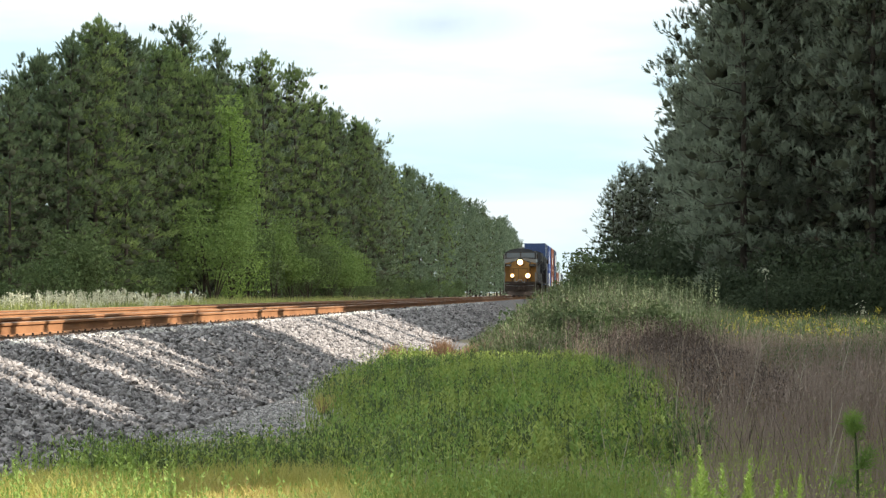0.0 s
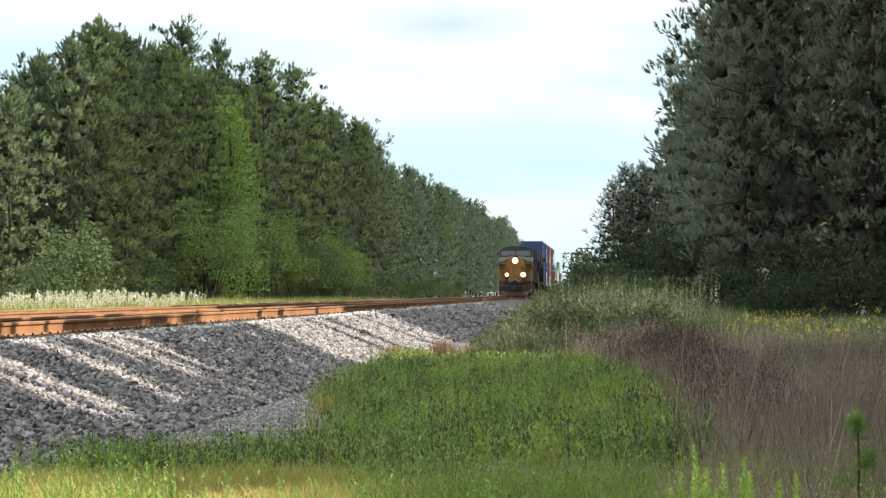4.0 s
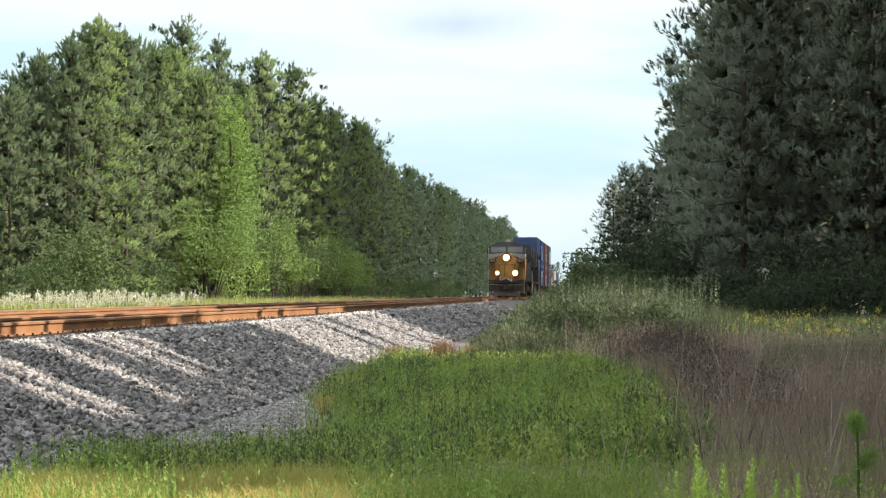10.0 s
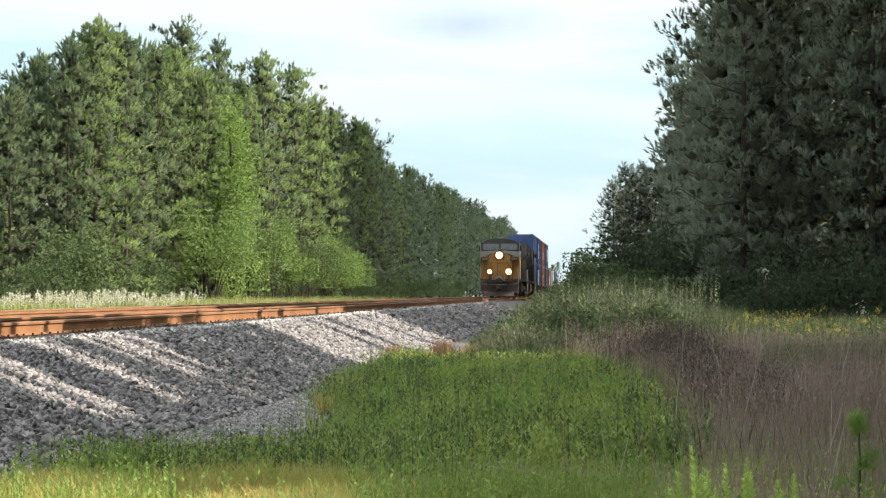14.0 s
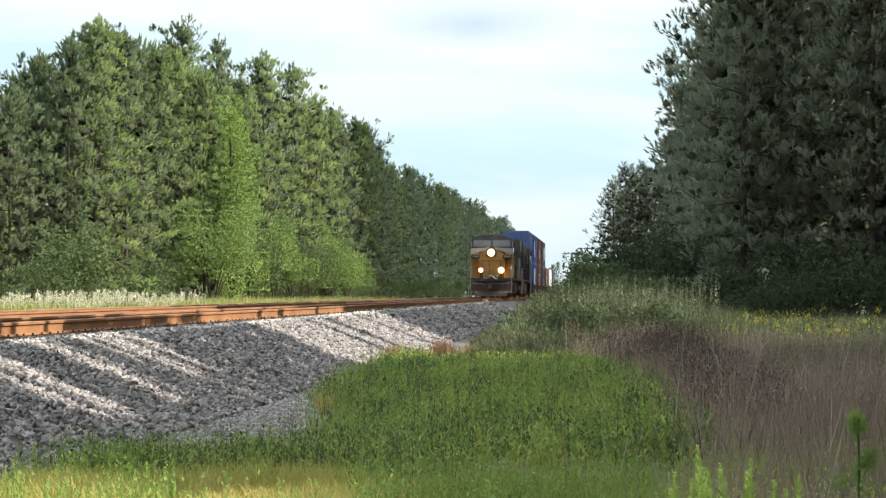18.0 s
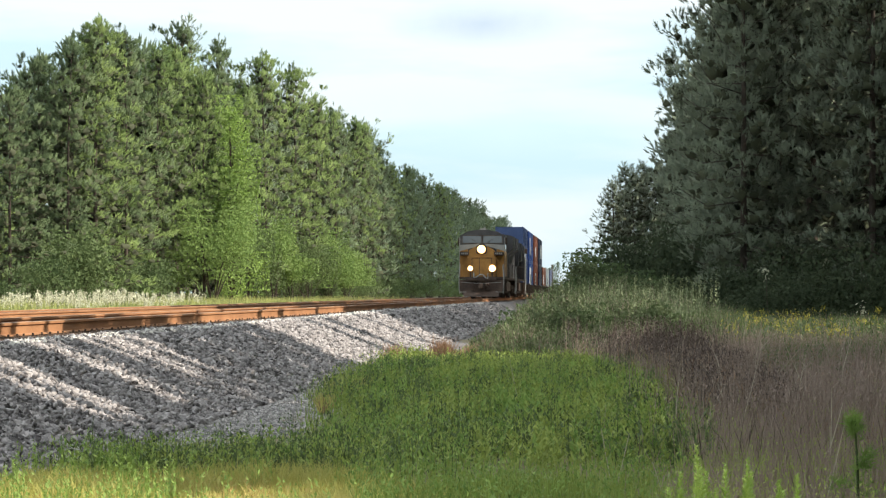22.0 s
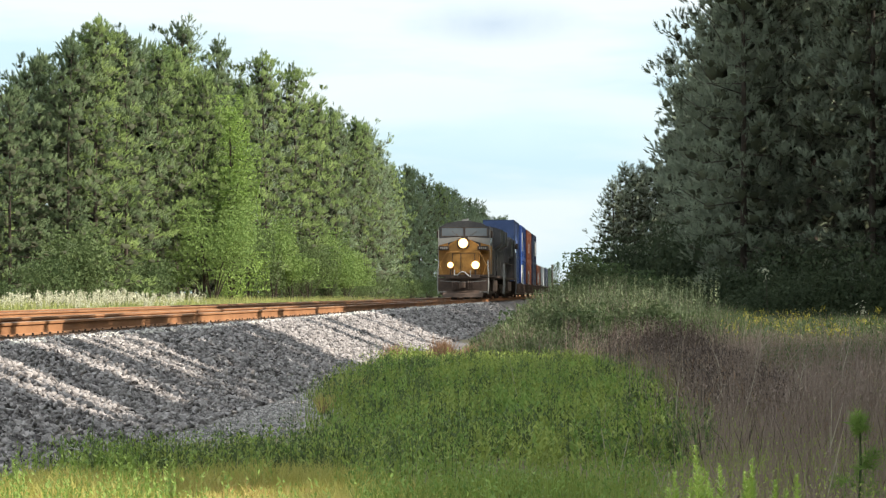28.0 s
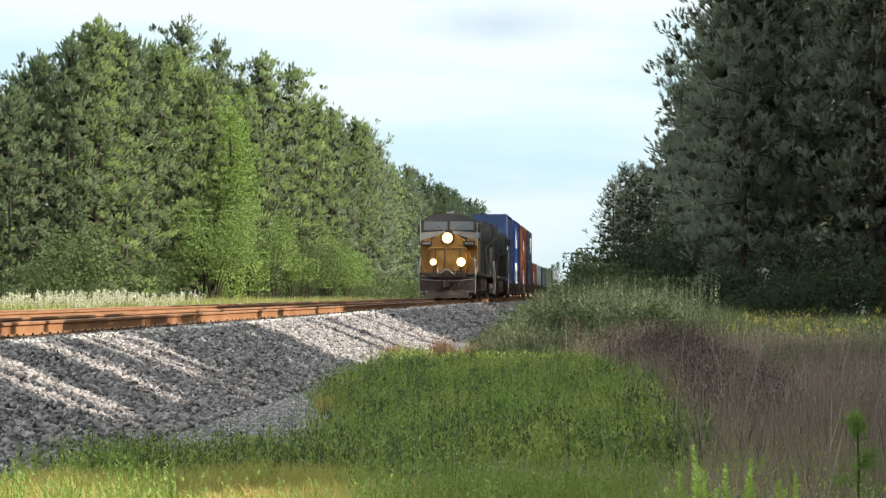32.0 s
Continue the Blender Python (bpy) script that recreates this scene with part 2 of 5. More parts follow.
# ballast bed under both tracks
BED = [(6.1, -1.28), (5.6, -1.10), (4.15, -1.075), (3.7, -0.94), (3.2, -0.745), (2.7, -0.555), (2.2, -0.375), (1.85, -0.265), (1.65, -0.235), (0.72, -0.25), (-0.72, -0.25), (-1.6, -0.24),
       (-2.05, -0.30), (-2.5, -0.25), (-3.4, -0.25), (-4.8, -0.25), (-5.8, -0.24), (-6.1, -0.28), (-7.2, -0.64), (-8.2, -1.0), (-8.8, -1.3)]
by = [-25 + i * 0.5 for i in range(0, 260)] + [105 + i * 6 for i in range(180)]
bv = []
for y in by:
    for w, z in BED:
        p = on_line(w, y, z)
        j = 0.03 * noise.noise(Vector((w * 1.7, y * 1.1, 0))) if -1.2 < z < -0.2 else 0
        bv.append((p.x, p.y, p.z + j))
k = len(BED)
bf = [(j * k + i, j * k + i + 1, (j + 1) * k + i + 1, (j + 1) * k + i) for j in range(len(by) - 1) for i in range(k - 1)]
bed = tagged(new("ballast_bed", mesh_from("ballast_bed", bv, bf, M_BALLAST, True)), "grey crushed-stone railway embankment with sloping shoulders", "embankment", kind="structure")

# ---- tracks: rails and ties ----
RAIL = [(-0.076, -0.186), (0.076, -0.186), (0.076, -0.174), (0.012, -0.155), (0.009, -0.05), (0.036, -0.038), (0.037, -0.006), (0.028, 0.0),
        (-0.028, 0.0), (-0.037, -0.006), (-0.036, -0.038), (-0.009, -0.05), (-0.012, -0.155), (-0.076, -0.174)]


def track(name, across, ties, label):
    root = empty(name, LINE @ Matrix.Translation((across, 0, 0)), label, "railway track", "tracks")
    for side in (-0.7525, 0.7525):
        bm = bmesh.new()
        prism(bm, [(x + side, z) for x, z in RAIL], -25, 1100)
        rail = part("rail", bm, M_RAIL, root)
        part("rail_top", boxed(side - 0.026, side + 0.026, -25, 1100, 0.0, 0.002), M_RAILTOP, rail, "shiny worn running surface")
    tie = bmesh.new()
    box(tie, -1.3, 1.3, -0.115, 0.115, -0.36, -0.19, 0.012)
    for s in (-0.7525, 0.7525):
        box(tie, s - 0.17, s + 0.17, -0.09, 0.09, -0.192, -0.184)
        for sx in (-0.09, 0.09):
            box(tie, s + sx - 0.012, s + sx + 0.012, -0.05, -0.02, -0.19, -0.155)
    me = bpy.data.meshes.new("tie")
    tie.to_mesh(me)
    tie.free()
    me.materials.append(M_TIE)
    for i in range(ties):
        t = part("tie", me, None, root)
        t.location = (random.uniform(-0.04, 0.04), 14 + i * 0.5, random.uniform(-0.004, 0.004))
    return root


track("railway_track", 0.0, 240, "rusty orange steel rails on dark wooden ties in ballast")
track("railway_track", SECOND, 120, "rusty steel rails of the second track with shiny tops")

# ---- trees ----


def needle_tufts(rng, centres, ways, size, per, thick=0.07):
    """Star bursts of narrow triangles round each centre, leaning along its way; with the normals of the clump they belong to."""
    n = len(centres)
    d = rng.normal(size=(n, per, 3)) + 0.75 * ways[:, None, :] + np.array((0, 0, 0.35))
    d /= np.linalg.norm(d, axis=2, keepdims=True)
    side = np.cross(d, rng.normal(size=(n, per, 3)))
    side /= np.linalg.norm(side, axis=2, keepdims=True)
    ln = size * rng.uniform(0.6, 1.2, size=(n, per, 1))
    wd = ln * thick * rng.uniform(0.7, 1.2, size=(n, per, 1))
    c = centres[:, None, :] + d * ln * 0.05
    tri = np.stack((c - side * wd, c + side * wd, c + d * ln), axis=2).reshape(-1, 3, 3)
    want = np.repeat(ways + np.array((0, 0, 0.25)), per, axis=0) + 0.35 * d.reshape(-1, 3)
    want /= np.linalg.norm(want, axis=1, keepdims=True) + 1e-6
    flat = np.cross(tri[:, 1] - tri[:, 0], tri[:, 2] - tri[:, 0])
    turn = (flat * want).sum(1) < 0
    tri[turn] = tri[turn][:, (1, 0, 2)]
    return tri, want


def plume_needles(rng, base, axis, out, per, plume, size, thick):
    """Foxtail plumes: narrow needles set all round a short axis, with soft normals turned out of the crown."""
    n = len(base)
    u = rng.uniform(0.0, 1.0, size=(n, per, 1)) ** 0.8
    radial = np.cross(axis[:, None, :], rng.normal(size=(n, per, 3)))
    radial /= np.linalg.norm(radial, axis=2, keepdims=True) + 1e-6
    d = axis[:, None, :] * rng.uniform(0.7, 1.3, size=(n, per, 1)) + radial * (0.95 - 0.45 * u)
    d /= np.linalg.norm(d, axis=2, keepdims=True)
    side = np.cross(d, rng.normal(size=(n, per, 3)))
    side /= np.linalg.norm(side, axis=2, keepdims=True) + 1e-6
    big = rng.uniform(0.7, 1.25, size=(n, 1, 1))
    c = base[:, None, :] + axis[:, None, :] * u * plume * big
    ln = size * big * rng.uniform(0.7, 1.15, size=(n, per, 1))
    wd = ln * thick * rng.uniform(0.75, 1.2, size=(n, per, 1))
    tri = np.stack((c - side * wd, c + side * wd, c + d * ln), axis=2).reshape(-1, 3, 3)
    want = (out[:, None, :] + 0.25 * radial + np.array((0, 0, 0.30))).reshape(-1, 3)
    want /= np.linalg.norm(want, axis=1, keepdims=True) + 1e-6
    flat = np.cross(tri[:, 1] - tri[:, 0], tri[:, 2] - tri[:, 0])
    turn = (flat * want).sum(1) < 0
    tri[turn] = tri[turn][:, (1, 0, 2)]
    return tri, want


def plume_stems(rng, base, axis, out, plume, size):
    """The close-set inner needles of each plume: a slim spindle of six faces."""
    n = len(base)
    a = np.cross(axis, rng.normal(size=(n, 3)))
    a /= np.linalg.norm(a, axis=1, keepdims=True) + 1e-6
    b = np.cross(axis, a)
    ln = plume * rng.uniform(0.9, 1.3, (n, 1)) + 0.35 * size
    r = size * rng.uniform(0.11, 0.20, (n, 1))
    mid = base + axis * ln * 0.55
    ring = [mid + r * (math.cos(t) * a + math.sin(t) * b) for t in (0.0, 2.094, 4.189)]
    tip, tail = base + axis * ln, base - axis * 0.1 * ln
    tri, nm = [], []
    for i in range(3):
        p, q = ring[i], ring[(i + 1) % 3]
        for face in ((p, q, tip), (q, p, tail)):
            tri.append(np.stack(face, 1))
            w = out + 0.2 * (0.5 * (p + q) - mid) / r
            nm.append(w / np.linalg.norm(w, axis=1, keepdims=True))
    return np.concatenate(tri), np.concatenate(nm)


_ball = bmesh.new()
bmesh.ops.create_icosphere(_ball, subdivisions=1, radius=1)
BALL = np.array([v.co for v in _ball.verts])
BALL_F = np.array([[v.index for v in f.verts] for f in _ball.faces])
_ball.free()


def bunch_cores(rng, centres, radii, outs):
    """The dense hearts of the needle bunches: uneven rounded lumps, coloured dark for the inner shade."""
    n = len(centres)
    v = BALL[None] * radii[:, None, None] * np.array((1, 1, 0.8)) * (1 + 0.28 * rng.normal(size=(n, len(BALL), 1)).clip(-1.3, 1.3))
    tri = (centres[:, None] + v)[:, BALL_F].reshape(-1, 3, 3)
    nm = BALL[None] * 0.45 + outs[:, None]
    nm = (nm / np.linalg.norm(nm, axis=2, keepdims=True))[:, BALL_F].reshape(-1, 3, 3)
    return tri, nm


def pine(name, seed, height, low, radius, limbs, per_limb, per, plume, size, thick, needles, label, spire=0.5, bunches=4, bunch=0.5, core=0.46):
    """A loblolly pine: tapered trunk, limbs that curve up, each with rounded bunches of needle plumes."""
    rng = np.random.default_rng(seed)
    root = empty(name, Matrix.Identity(4), label, "pine tree", "pine woods")
    bm = bmesh.new()
    lean = rng.uniform(-0.4, 0.4, 2)
    pts = [(lean[0] * (t ** 1.5) + 0.08 * math.sin(5 * t + seed), lean[1] * (t ** 1.5), height * 0.95 * t - 0.15) for t in np.linspace(0, 1, 9)]
    tube(bm, pts, 0.0068 * height + 0.02, 0.03, 7)
    part("trunk", bm, M_BARK, root, smooth=True)
    limb = bmesh.new()
    bases, axes, outs, hearts, sizes, ways = [], [], [], [], [], []
    lobes = rng.uniform(0, 6.28, 4)
    up = np.array((0, 0, 1.0))
    for i in range(limbs):
        u = ((i + rng.uniform(0, 1)) / limbs) ** 0.9
        t = low + (1 - low) * u
        a = i * 2.4 + rng.uniform(-0.6, 0.6)
        prof = (0.66 + 0.98 * u) if u < 0.35 else 0.10 + 0.90 * (1 - ((u - 0.35) / 0.65) ** (1.25 + spire))
        lobe = 1 + 0.18 * math.sin(a + 5 * u + lobes[0]) + 0.12 * math.sin(2 * a - 9 * u + lobes[1])
        ln = radius * prof * lobe * rng.uniform(0.62, 1.18)
        b = np.array((lean[0] * t ** 1.5, lean[1] * t ** 1.5, height * t * 0.93))
        flat = np.array((math.cos(a), math.sin(a), 0))
        rise = math.tan(radians(-8 + 62 * u ** 1.3 + rng.uniform(-9, 9)))
        m = b + flat * ln * 0.5 + up * ln * (0.40 * rise - 0.07)
        e = b + flat * ln + up * ln * (rise + 0.12)
        tube(limb, [b, m, e], 0.022 + 0.02 * (1 - u), 0.006, 3, False)
        perp = np.array((-flat[1], flat[0], 0))
        # rounded bunches of plumes along the limb: near the trunk, on side shoots, at the tip
        count = max(3, int(round(bunches * (0.45 + 0.55 * ln / radius))))
        for j in range(count):
            q = 0.10 + 0.86 * (j + 0.5 + rng.uniform(-0.35, 0.35)) / count if j < count - 1 else 0.97
            side = (0.0 if j == count - 1 else (-1) ** j * rng.uniform(0.25, 1.0)) * (0.10 + 0.34 * math.sin(math.pi * min(q, 0.85))) * ln
            c = (1 - q) ** 2 * b + 2 * q * (1 - q) * m + q * q * e + perp * side + flat * abs(side) * 0.3
            c[2] += 0.08 * abs(side) + rng.normal() * 0.06 * ln
            k = max(4, int(per_limb / bunches * rng.uniform(0.7, 1.3)))
            r = bunch * (0.7 + 0.3 * ln / radius) * rng.uniform(0.7, 1.25)
            v = rng.normal(size=(k, 3)) + 0.35 * flat + 0.45 * up
            v /= np.linalg.norm(v, axis=1, keepdims=True)
            hearts.append(c)
            sizes.append(r * (0.25 * core if q > 0.75 else core if q > 0.42 else max(core, 0.55)))
            ways.append(flat * 0.85 + up * 0.25)
            bases.append(c + v * r * np.array((1, 1, 0.72)) * rng.uniform(0.25, 0.85, (k, 1)))
            ax = 0.55 * v + 0.30 * flat + up * (0.45 + 0.45 * u) + rng.normal(size=(k, 3)) * 0.16
            axes.append(ax / np.linalg.norm(ax, axis=1, keepdims=True))
            ot = 0.42 * v + flat * 0.85 + up * 0.25
            outs.append(ot / np.linalg.norm(ot, axis=1, keepdims=True))
    # leader and the upright candles round it
    k = 16
    off = rng.normal(size=(k, 2)) * 0.16 * radius
    off[0] = 0
    drop = np.hypot(off[:, 0], off[:, 1]) * rng.uniform(0.7, 1.9, k) + rng.uniform(0, 0.35, k)
    drop[0] = 0
    bases.append(np.stack((lean[0] + off[:, 0], lean[1] + off[:, 1], height - plume - 0.5 * size - drop), 1))
    ax = np.stack((off[:, 0] * 0.35, off[:, 1] * 0.35, np.ones(k)), 1)
    axes.append(ax / np.linalg.norm(ax, axis=1, keepdims=True))
    outs.append(axes[-1])
    part("branching", limb, M_BARK, root)
    tri, normals = plume_needles(rng, np.vstack(bases), np.vstack(axes), np.vstack(outs), per, plume, size, thick)
    more, more_n = plume_stems(rng, np.vstack(bases), np.vstack(axes), np.vstack(outs), plume, size)
    tri, normals = np.concatenate((tri, more)), np.concatenate((normals, more_n))
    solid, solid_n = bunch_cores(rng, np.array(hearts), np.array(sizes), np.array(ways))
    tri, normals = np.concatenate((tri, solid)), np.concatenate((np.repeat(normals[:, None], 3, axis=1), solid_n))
    part("crown", tri_mesh("crown", tri, [needles, M_TWIG_SHADE], np.arange(len(tri)) >= len(tri) - len(solid), normals=normals), None, root, "ragged dark green needle crown")
    return root


def leaf_cards(rng, centres, size):
    n = len(centres)
    u = rng.normal(size=(n, 3))
    u /= np.linalg.norm(u, axis=1, keepdims=True)
    v = np.cross(u, rng.normal(size=(n, 3)))
    v /= np.linalg.norm(v, axis=1, keepdims=True)
    s = size * rng.uniform(0.6, 1.3, size=(n, 1))
    a, b, c, d = centres - u * s, centres + v * s * 0.45, centres + u * s, centres - v * s * 0.45
    return np.concatenate((np.stack((a, b, c), 1), np.stack((a, c, d), 1)))


def bush(name, seed, height, radius, leaves, size, leaf, label, category="bush", group="", slim=False):
    """A leafy shrub or small broadleaf tree with forked stems."""
    rng = np.random.default_rng(seed)
    root = empty(name, Matrix.Identity(4), label, category, group)
    bm = bmesh.new()
    centres = []
    count = 16
    for i in range(count):
        a = rng.uniform(0, 2 * math.pi)
        r = radius * rng.uniform(0.15, 1.0) ** 0.7
        top = height * rng.uniform(0.45, 1.0) * (1 - 0.45 * (r / radius) ** 2)
        if slim:
            top = height * (i + 1) / count
            r = radius * rng.uniform(0.2, 1) * (1 - 0.8 * (top / height) ** 1.6)
        tip = np.array((math.cos(a) * r, math.sin(a) * r, top))
        tube(bm, [(0, 0, -0.1) if not slim else (0, 0, max(-0.1, top * 0.6)), tuple(tip * (0.45, 0.45, 0.55)) if not slim else tuple(tip * (0.5, 0.5, 0.9)), tuple(tip)], 0.012 * height * 0.4 + 0.01, 0.006, 4, False)
        k = leaves // count
        c = tip + np.clip(rng.normal(size=(k, 3)), -1.4, 1.4) * np.array((radius * 0.26, radius * 0.26, height * (0.12 if not slim else 0.07)))
        c[:, 2] = np.maximum(c[:, 2], 0.05)
        centres.append(c)
    if slim:
        tube(bm, [(0, 0, -0.1), (0.1, 0, height * 0.5), (0, 0.05, height * 0.95)], 0.11, 0.02, 6)
    part("stem", bm, M_BARK, root)
    part("foliage", tri_mesh("foliage", leaf_cards(rng, np.vstack(centres), size), [leaf]), None, root)
    return root


FAR_WOOD = []


def place(kinds, x, y, height, rng, base=None, wide=1.0):
    """A copy of one of the model trees, scaled to a height, standing at x, y; those deep in the wood are joined later."""
    src, own = kinds[int(rng.integers(len(kinds)))]
    f = height / own
    m = Matrix.Translation((x, y, ground_z(x, y) - 0.02 if base is None else base)) @ Matrix.Rotation(rng.uniform(0, 6.28), 4, "Z")
    wide *= f ** 0.6
    if kinds is SPARSE:
        FAR_WOOD.append((src, m @ Matrix.Diagonal((wide, wide, f, 1))))
        return None
    ob = copy_thing(src, m)
    ob.scale = (wide, wide, f)
    return ob


def join_wood(name, trees, label):
    """The trees nobody could count, as one mesh."""
    cache, vs, fs, ix, base = {}, [], [], [], 0
    for src, m in trees:
        for ob in src.children:
            if ob.data.name not in cache:
                me = ob.data
                me.calc_loop_triangles()
                v, f = np.empty(3 * len(me.vertices), np.float32), np.empty(3 * len(me.loop_triangles), np.int32)
                me.vertices.foreach_get("co", v)
                me.loop_triangles.foreach_get("vertices", f)
                cache[me.name] = v.reshape(-1, 3), f.reshape(-1, 3), int(me.materials[0] != M_BARK)
            v, f, k = cache[ob.data.name]
            t = np.array(m)
            vs.append(v @ t[:3, :3].T + t[:3, 3])
            fs.append(f + base)
            ix.append(np.full(len(f), k))
            base += len(v)
    return tagged(new(name, indexed(name, np.vstack(vs), np.vstack(fs), [M_BARK, M_NEEDLE_HAZED], np.concatenate(ix))), label, "wood", kind="stuff")


FULL = [(pine("pine_tree", 11 + i, 20.0, 0.03 + 0.015 * i, 3.6 + 0.2 * i, 66, 44, 17, 0.34, 0.23, 0.085, M_NEEDLE_DEEP if i in (1, 3) else M_NEEDLE, "tall loblolly pine with dense green needles in the wood", 0.25 * i, 5, 0.52, 0.42), 20.0) for i in range(5)]
HIGH = [(pine("pine_tree", 17 + i, 20.0, 0.24, 4.1, 58, 46, 17, 0.34, 0.23, 0.085, M_NEEDLE_DEEP, "tall loblolly pine with a bare lower trunk in the wood", 0.4, 5, 0.54, 0.42), 20.0) for i in range(2)]
MIDDLE = [(pine("pine_tree", 21 + i, 20.0, 0.08, 3.8, 50, 18, 6, 0.50, 0.30, 0.13, M_NEEDLE_HAZED, "tall pine standing behind the edge of the wood", 0.4 * i, 3, 0.6), 20.0) for i in range(3)]
SPARSE = [(pine("pine_tree", 31 + i, 20.0, 0.05, 3.8, 36, 8, 2, 0.7, 0.5, 0.20, M_NEEDLE_HAZED, "pine further back in the dark green wood", 0.4 * i, 2, 0.75), 20.0) for i in range(3)]
SHADE = [(pine("pine_tree", 41 + i, 20.0, 0.10, 3.4, 46, 16, 4, 0.6, 0.7, 0.24, M_NEEDLE, "unseen pine beside the clearing, placed to cast shade", 0.5, 4, 0.75, 0.85), 20.0) for i in range(3)]
DARK = [(pine("pine_tree", 51 + i, 20.0, 0.02 + 0.01 * i, 3.5, 92, 62, 20, 0.25, 0.19, 0.07, M_NEEDLE_LIFTED, "tall dark pine in the shade at the edge of the wood", 0.5, 6, 0.46, 0.34), 20.0) for i in range(3)]
DARKFAR = [(pine("pine_tree", 61 + i, 20.0, 0.03, 3.9, 60, 20, 7, 0.36, 0.24, 0.14, M_NEEDLE_LIFTED, "dark pine behind the shaded edge of the wood", 0.7, 4, 0.5), 20.0) for i in range(3)]
CLUMP = [(pine("pine_tree", 65 + i, 20.0, 0.02, 4.0, 60, 22, 8, 0.46, 0.28, 0.13, M_NEEDLE_LIFTED, "dark pine in a clump further along the line", 0.5, 4, 0.6), 20.0) for i in range(3)]
DEEP = [(pine("pine_tree", 75 + i, 20.0, 0.05, 4.0, 40, 8, 2, 0.6, 0.6, 0.24, M_NEEDLE_LIFTED, "hidden pine deep in the wood, added to cast shade", 0.5, 2, 0.8, 0.8), 20.0) for i in range(2)]
BUSHES = [(bush("bush", 71 + i, 3.0, 1.7, 1900, 0.10, M_LEAF_DULL, "grey-green leafy bush at the foot of the pines", "bush", "undergrowth"), 3.0) for i in range(3)]
BUSHES_DARK = [(bush("bush", 81 + i, 3.0, 1.7, 2200, 0.09, M_LEAF_SHADED, "leafy bush under the pines, coloured dark for their shade", "bush", "undergrowth"), 3.0) for i in range(2)]
MODELS = FULL + HIGH + MIDDLE + SPARSE + SHADE + DARK + DARKFAR + CLUMP + DEEP + BUSHES + BUSHES_DARK

rng = np.random.default_rng(5)
# outline of the wood's top beyond the tracks: bearing and rise
OUT_B = (-900, -784, -720, -655, -625, -570, -455, -400, -340, -320, -260, -185, -145, -70, 5, 45, 100, 125, 140, 155, 250)
OUT_R = (370, 385, 420, 480, 490, 470, 492, 440, 400, 432, 405, 335, 310, 228, 190, 172, 140, 115, 80, 52, 35)
LENS = 4400.0


def wood_left(offset, first, last, step, kinds, drop, wander=2.2):
    d = first
    while d < last:
        w = offset + rng.uniform(-wander, wander)
        p = on_line(w, d)
        s = LENS / p.y
        rise = np.interp(p.x * s, OUT_B, OUT_R)
        h = rise / s + EYE[2] + 0.9
        h *= 1.02 - drop * rng.uniform(0, 1)
        place(kinds, p.x, p.y, float(np.clip(h, 7, 27)), rng)
        d += step * rng.uniform(0.75, 1.25) * (1 + max(0, d - 300) / 700)


# the trees that stand out from the edge of the wood: bearing, distance from the line, rise of the top, width
for b, w, rise, wide, deep in ((-775, -27, 372, 1.0, 1), (-720, -29, 425, 0.95, 1), (-672, -27, 448, 1.0, 1), (-622, -26, 488, 1.25, 0), (-566, -28, 470, 1.05, 2), (-512, -28, 440, 1.0, 0), (-457, -31, 484, 1.1, 2), (-425, -26, 395, 0.95, 0),
                               (-398, -31, 452, 0.95, 1), (-362, -27, 372, 0.9, 0), (-316, -26, 430, 1.15, 0), (-262, -27, 408, 1.1, 0), (-226, -27, 350, 1.0, 0), (-190, -26, 334, 1.05, 1), (-160, -27, 312, 1.0, 0), (-136, -26, 306, 1.0, 1),
                               (-112, -27, 250, 0.9, 1), (-92, -27, 232, 0.9, 0), (-66, -27, 226, 0.95, 1), (-38, -27, 210, 0.9, 1), (-8, -27, 196, 0.9, 0), (22, -27, 186, 0.9, 1), (48, -27, 168, 0.9, 1), (72, -27, 156, 0.9, 1)):
    d = (8.95 - w) / (0.0675 - b / LENS)
    p = on_line(w, d)
    place(HIGH if deep == 2 else [FULL[j] for j in ((1, 3) if deep else (0, 2, 4))], p.x, p.y, rise / LENS * p.y + EYE[2] + 1.2, rng, wide=wide)
wood_left(-31.5, 140, 260, 7.5, FULL, 0.26)
wood_left(-31.5, 260, 420, 6.0, MIDDLE, 0.26)
wood_left(-29.0, 330, 420, 7.0, MIDDLE, 0.26)
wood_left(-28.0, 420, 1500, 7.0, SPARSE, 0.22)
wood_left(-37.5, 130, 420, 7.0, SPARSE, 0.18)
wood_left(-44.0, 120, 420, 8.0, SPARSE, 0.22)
tall = bush("birch_tree", 91, 16.5, 3.0, 8000, 0.14, M_LEAF, "slim bright green broadleaf tree among the pines", "tree", slim=True)
p = on_line(-23.6, 212)
tall.matrix_world = Matrix.Translation((p.x, p.y, ground_z(p.x, p.y)))
shrub = bush("large_bush", 92, 5.9, 2.4, 3600, 0.15, M_LEAF_DULL, "large grey-green bush at the edge of the pines", "bush")
p = on_line(-24.6, 156)
shrub.matrix_world = Matrix.Translation((p.x, p.y, ground_z(p.x, p.y)))
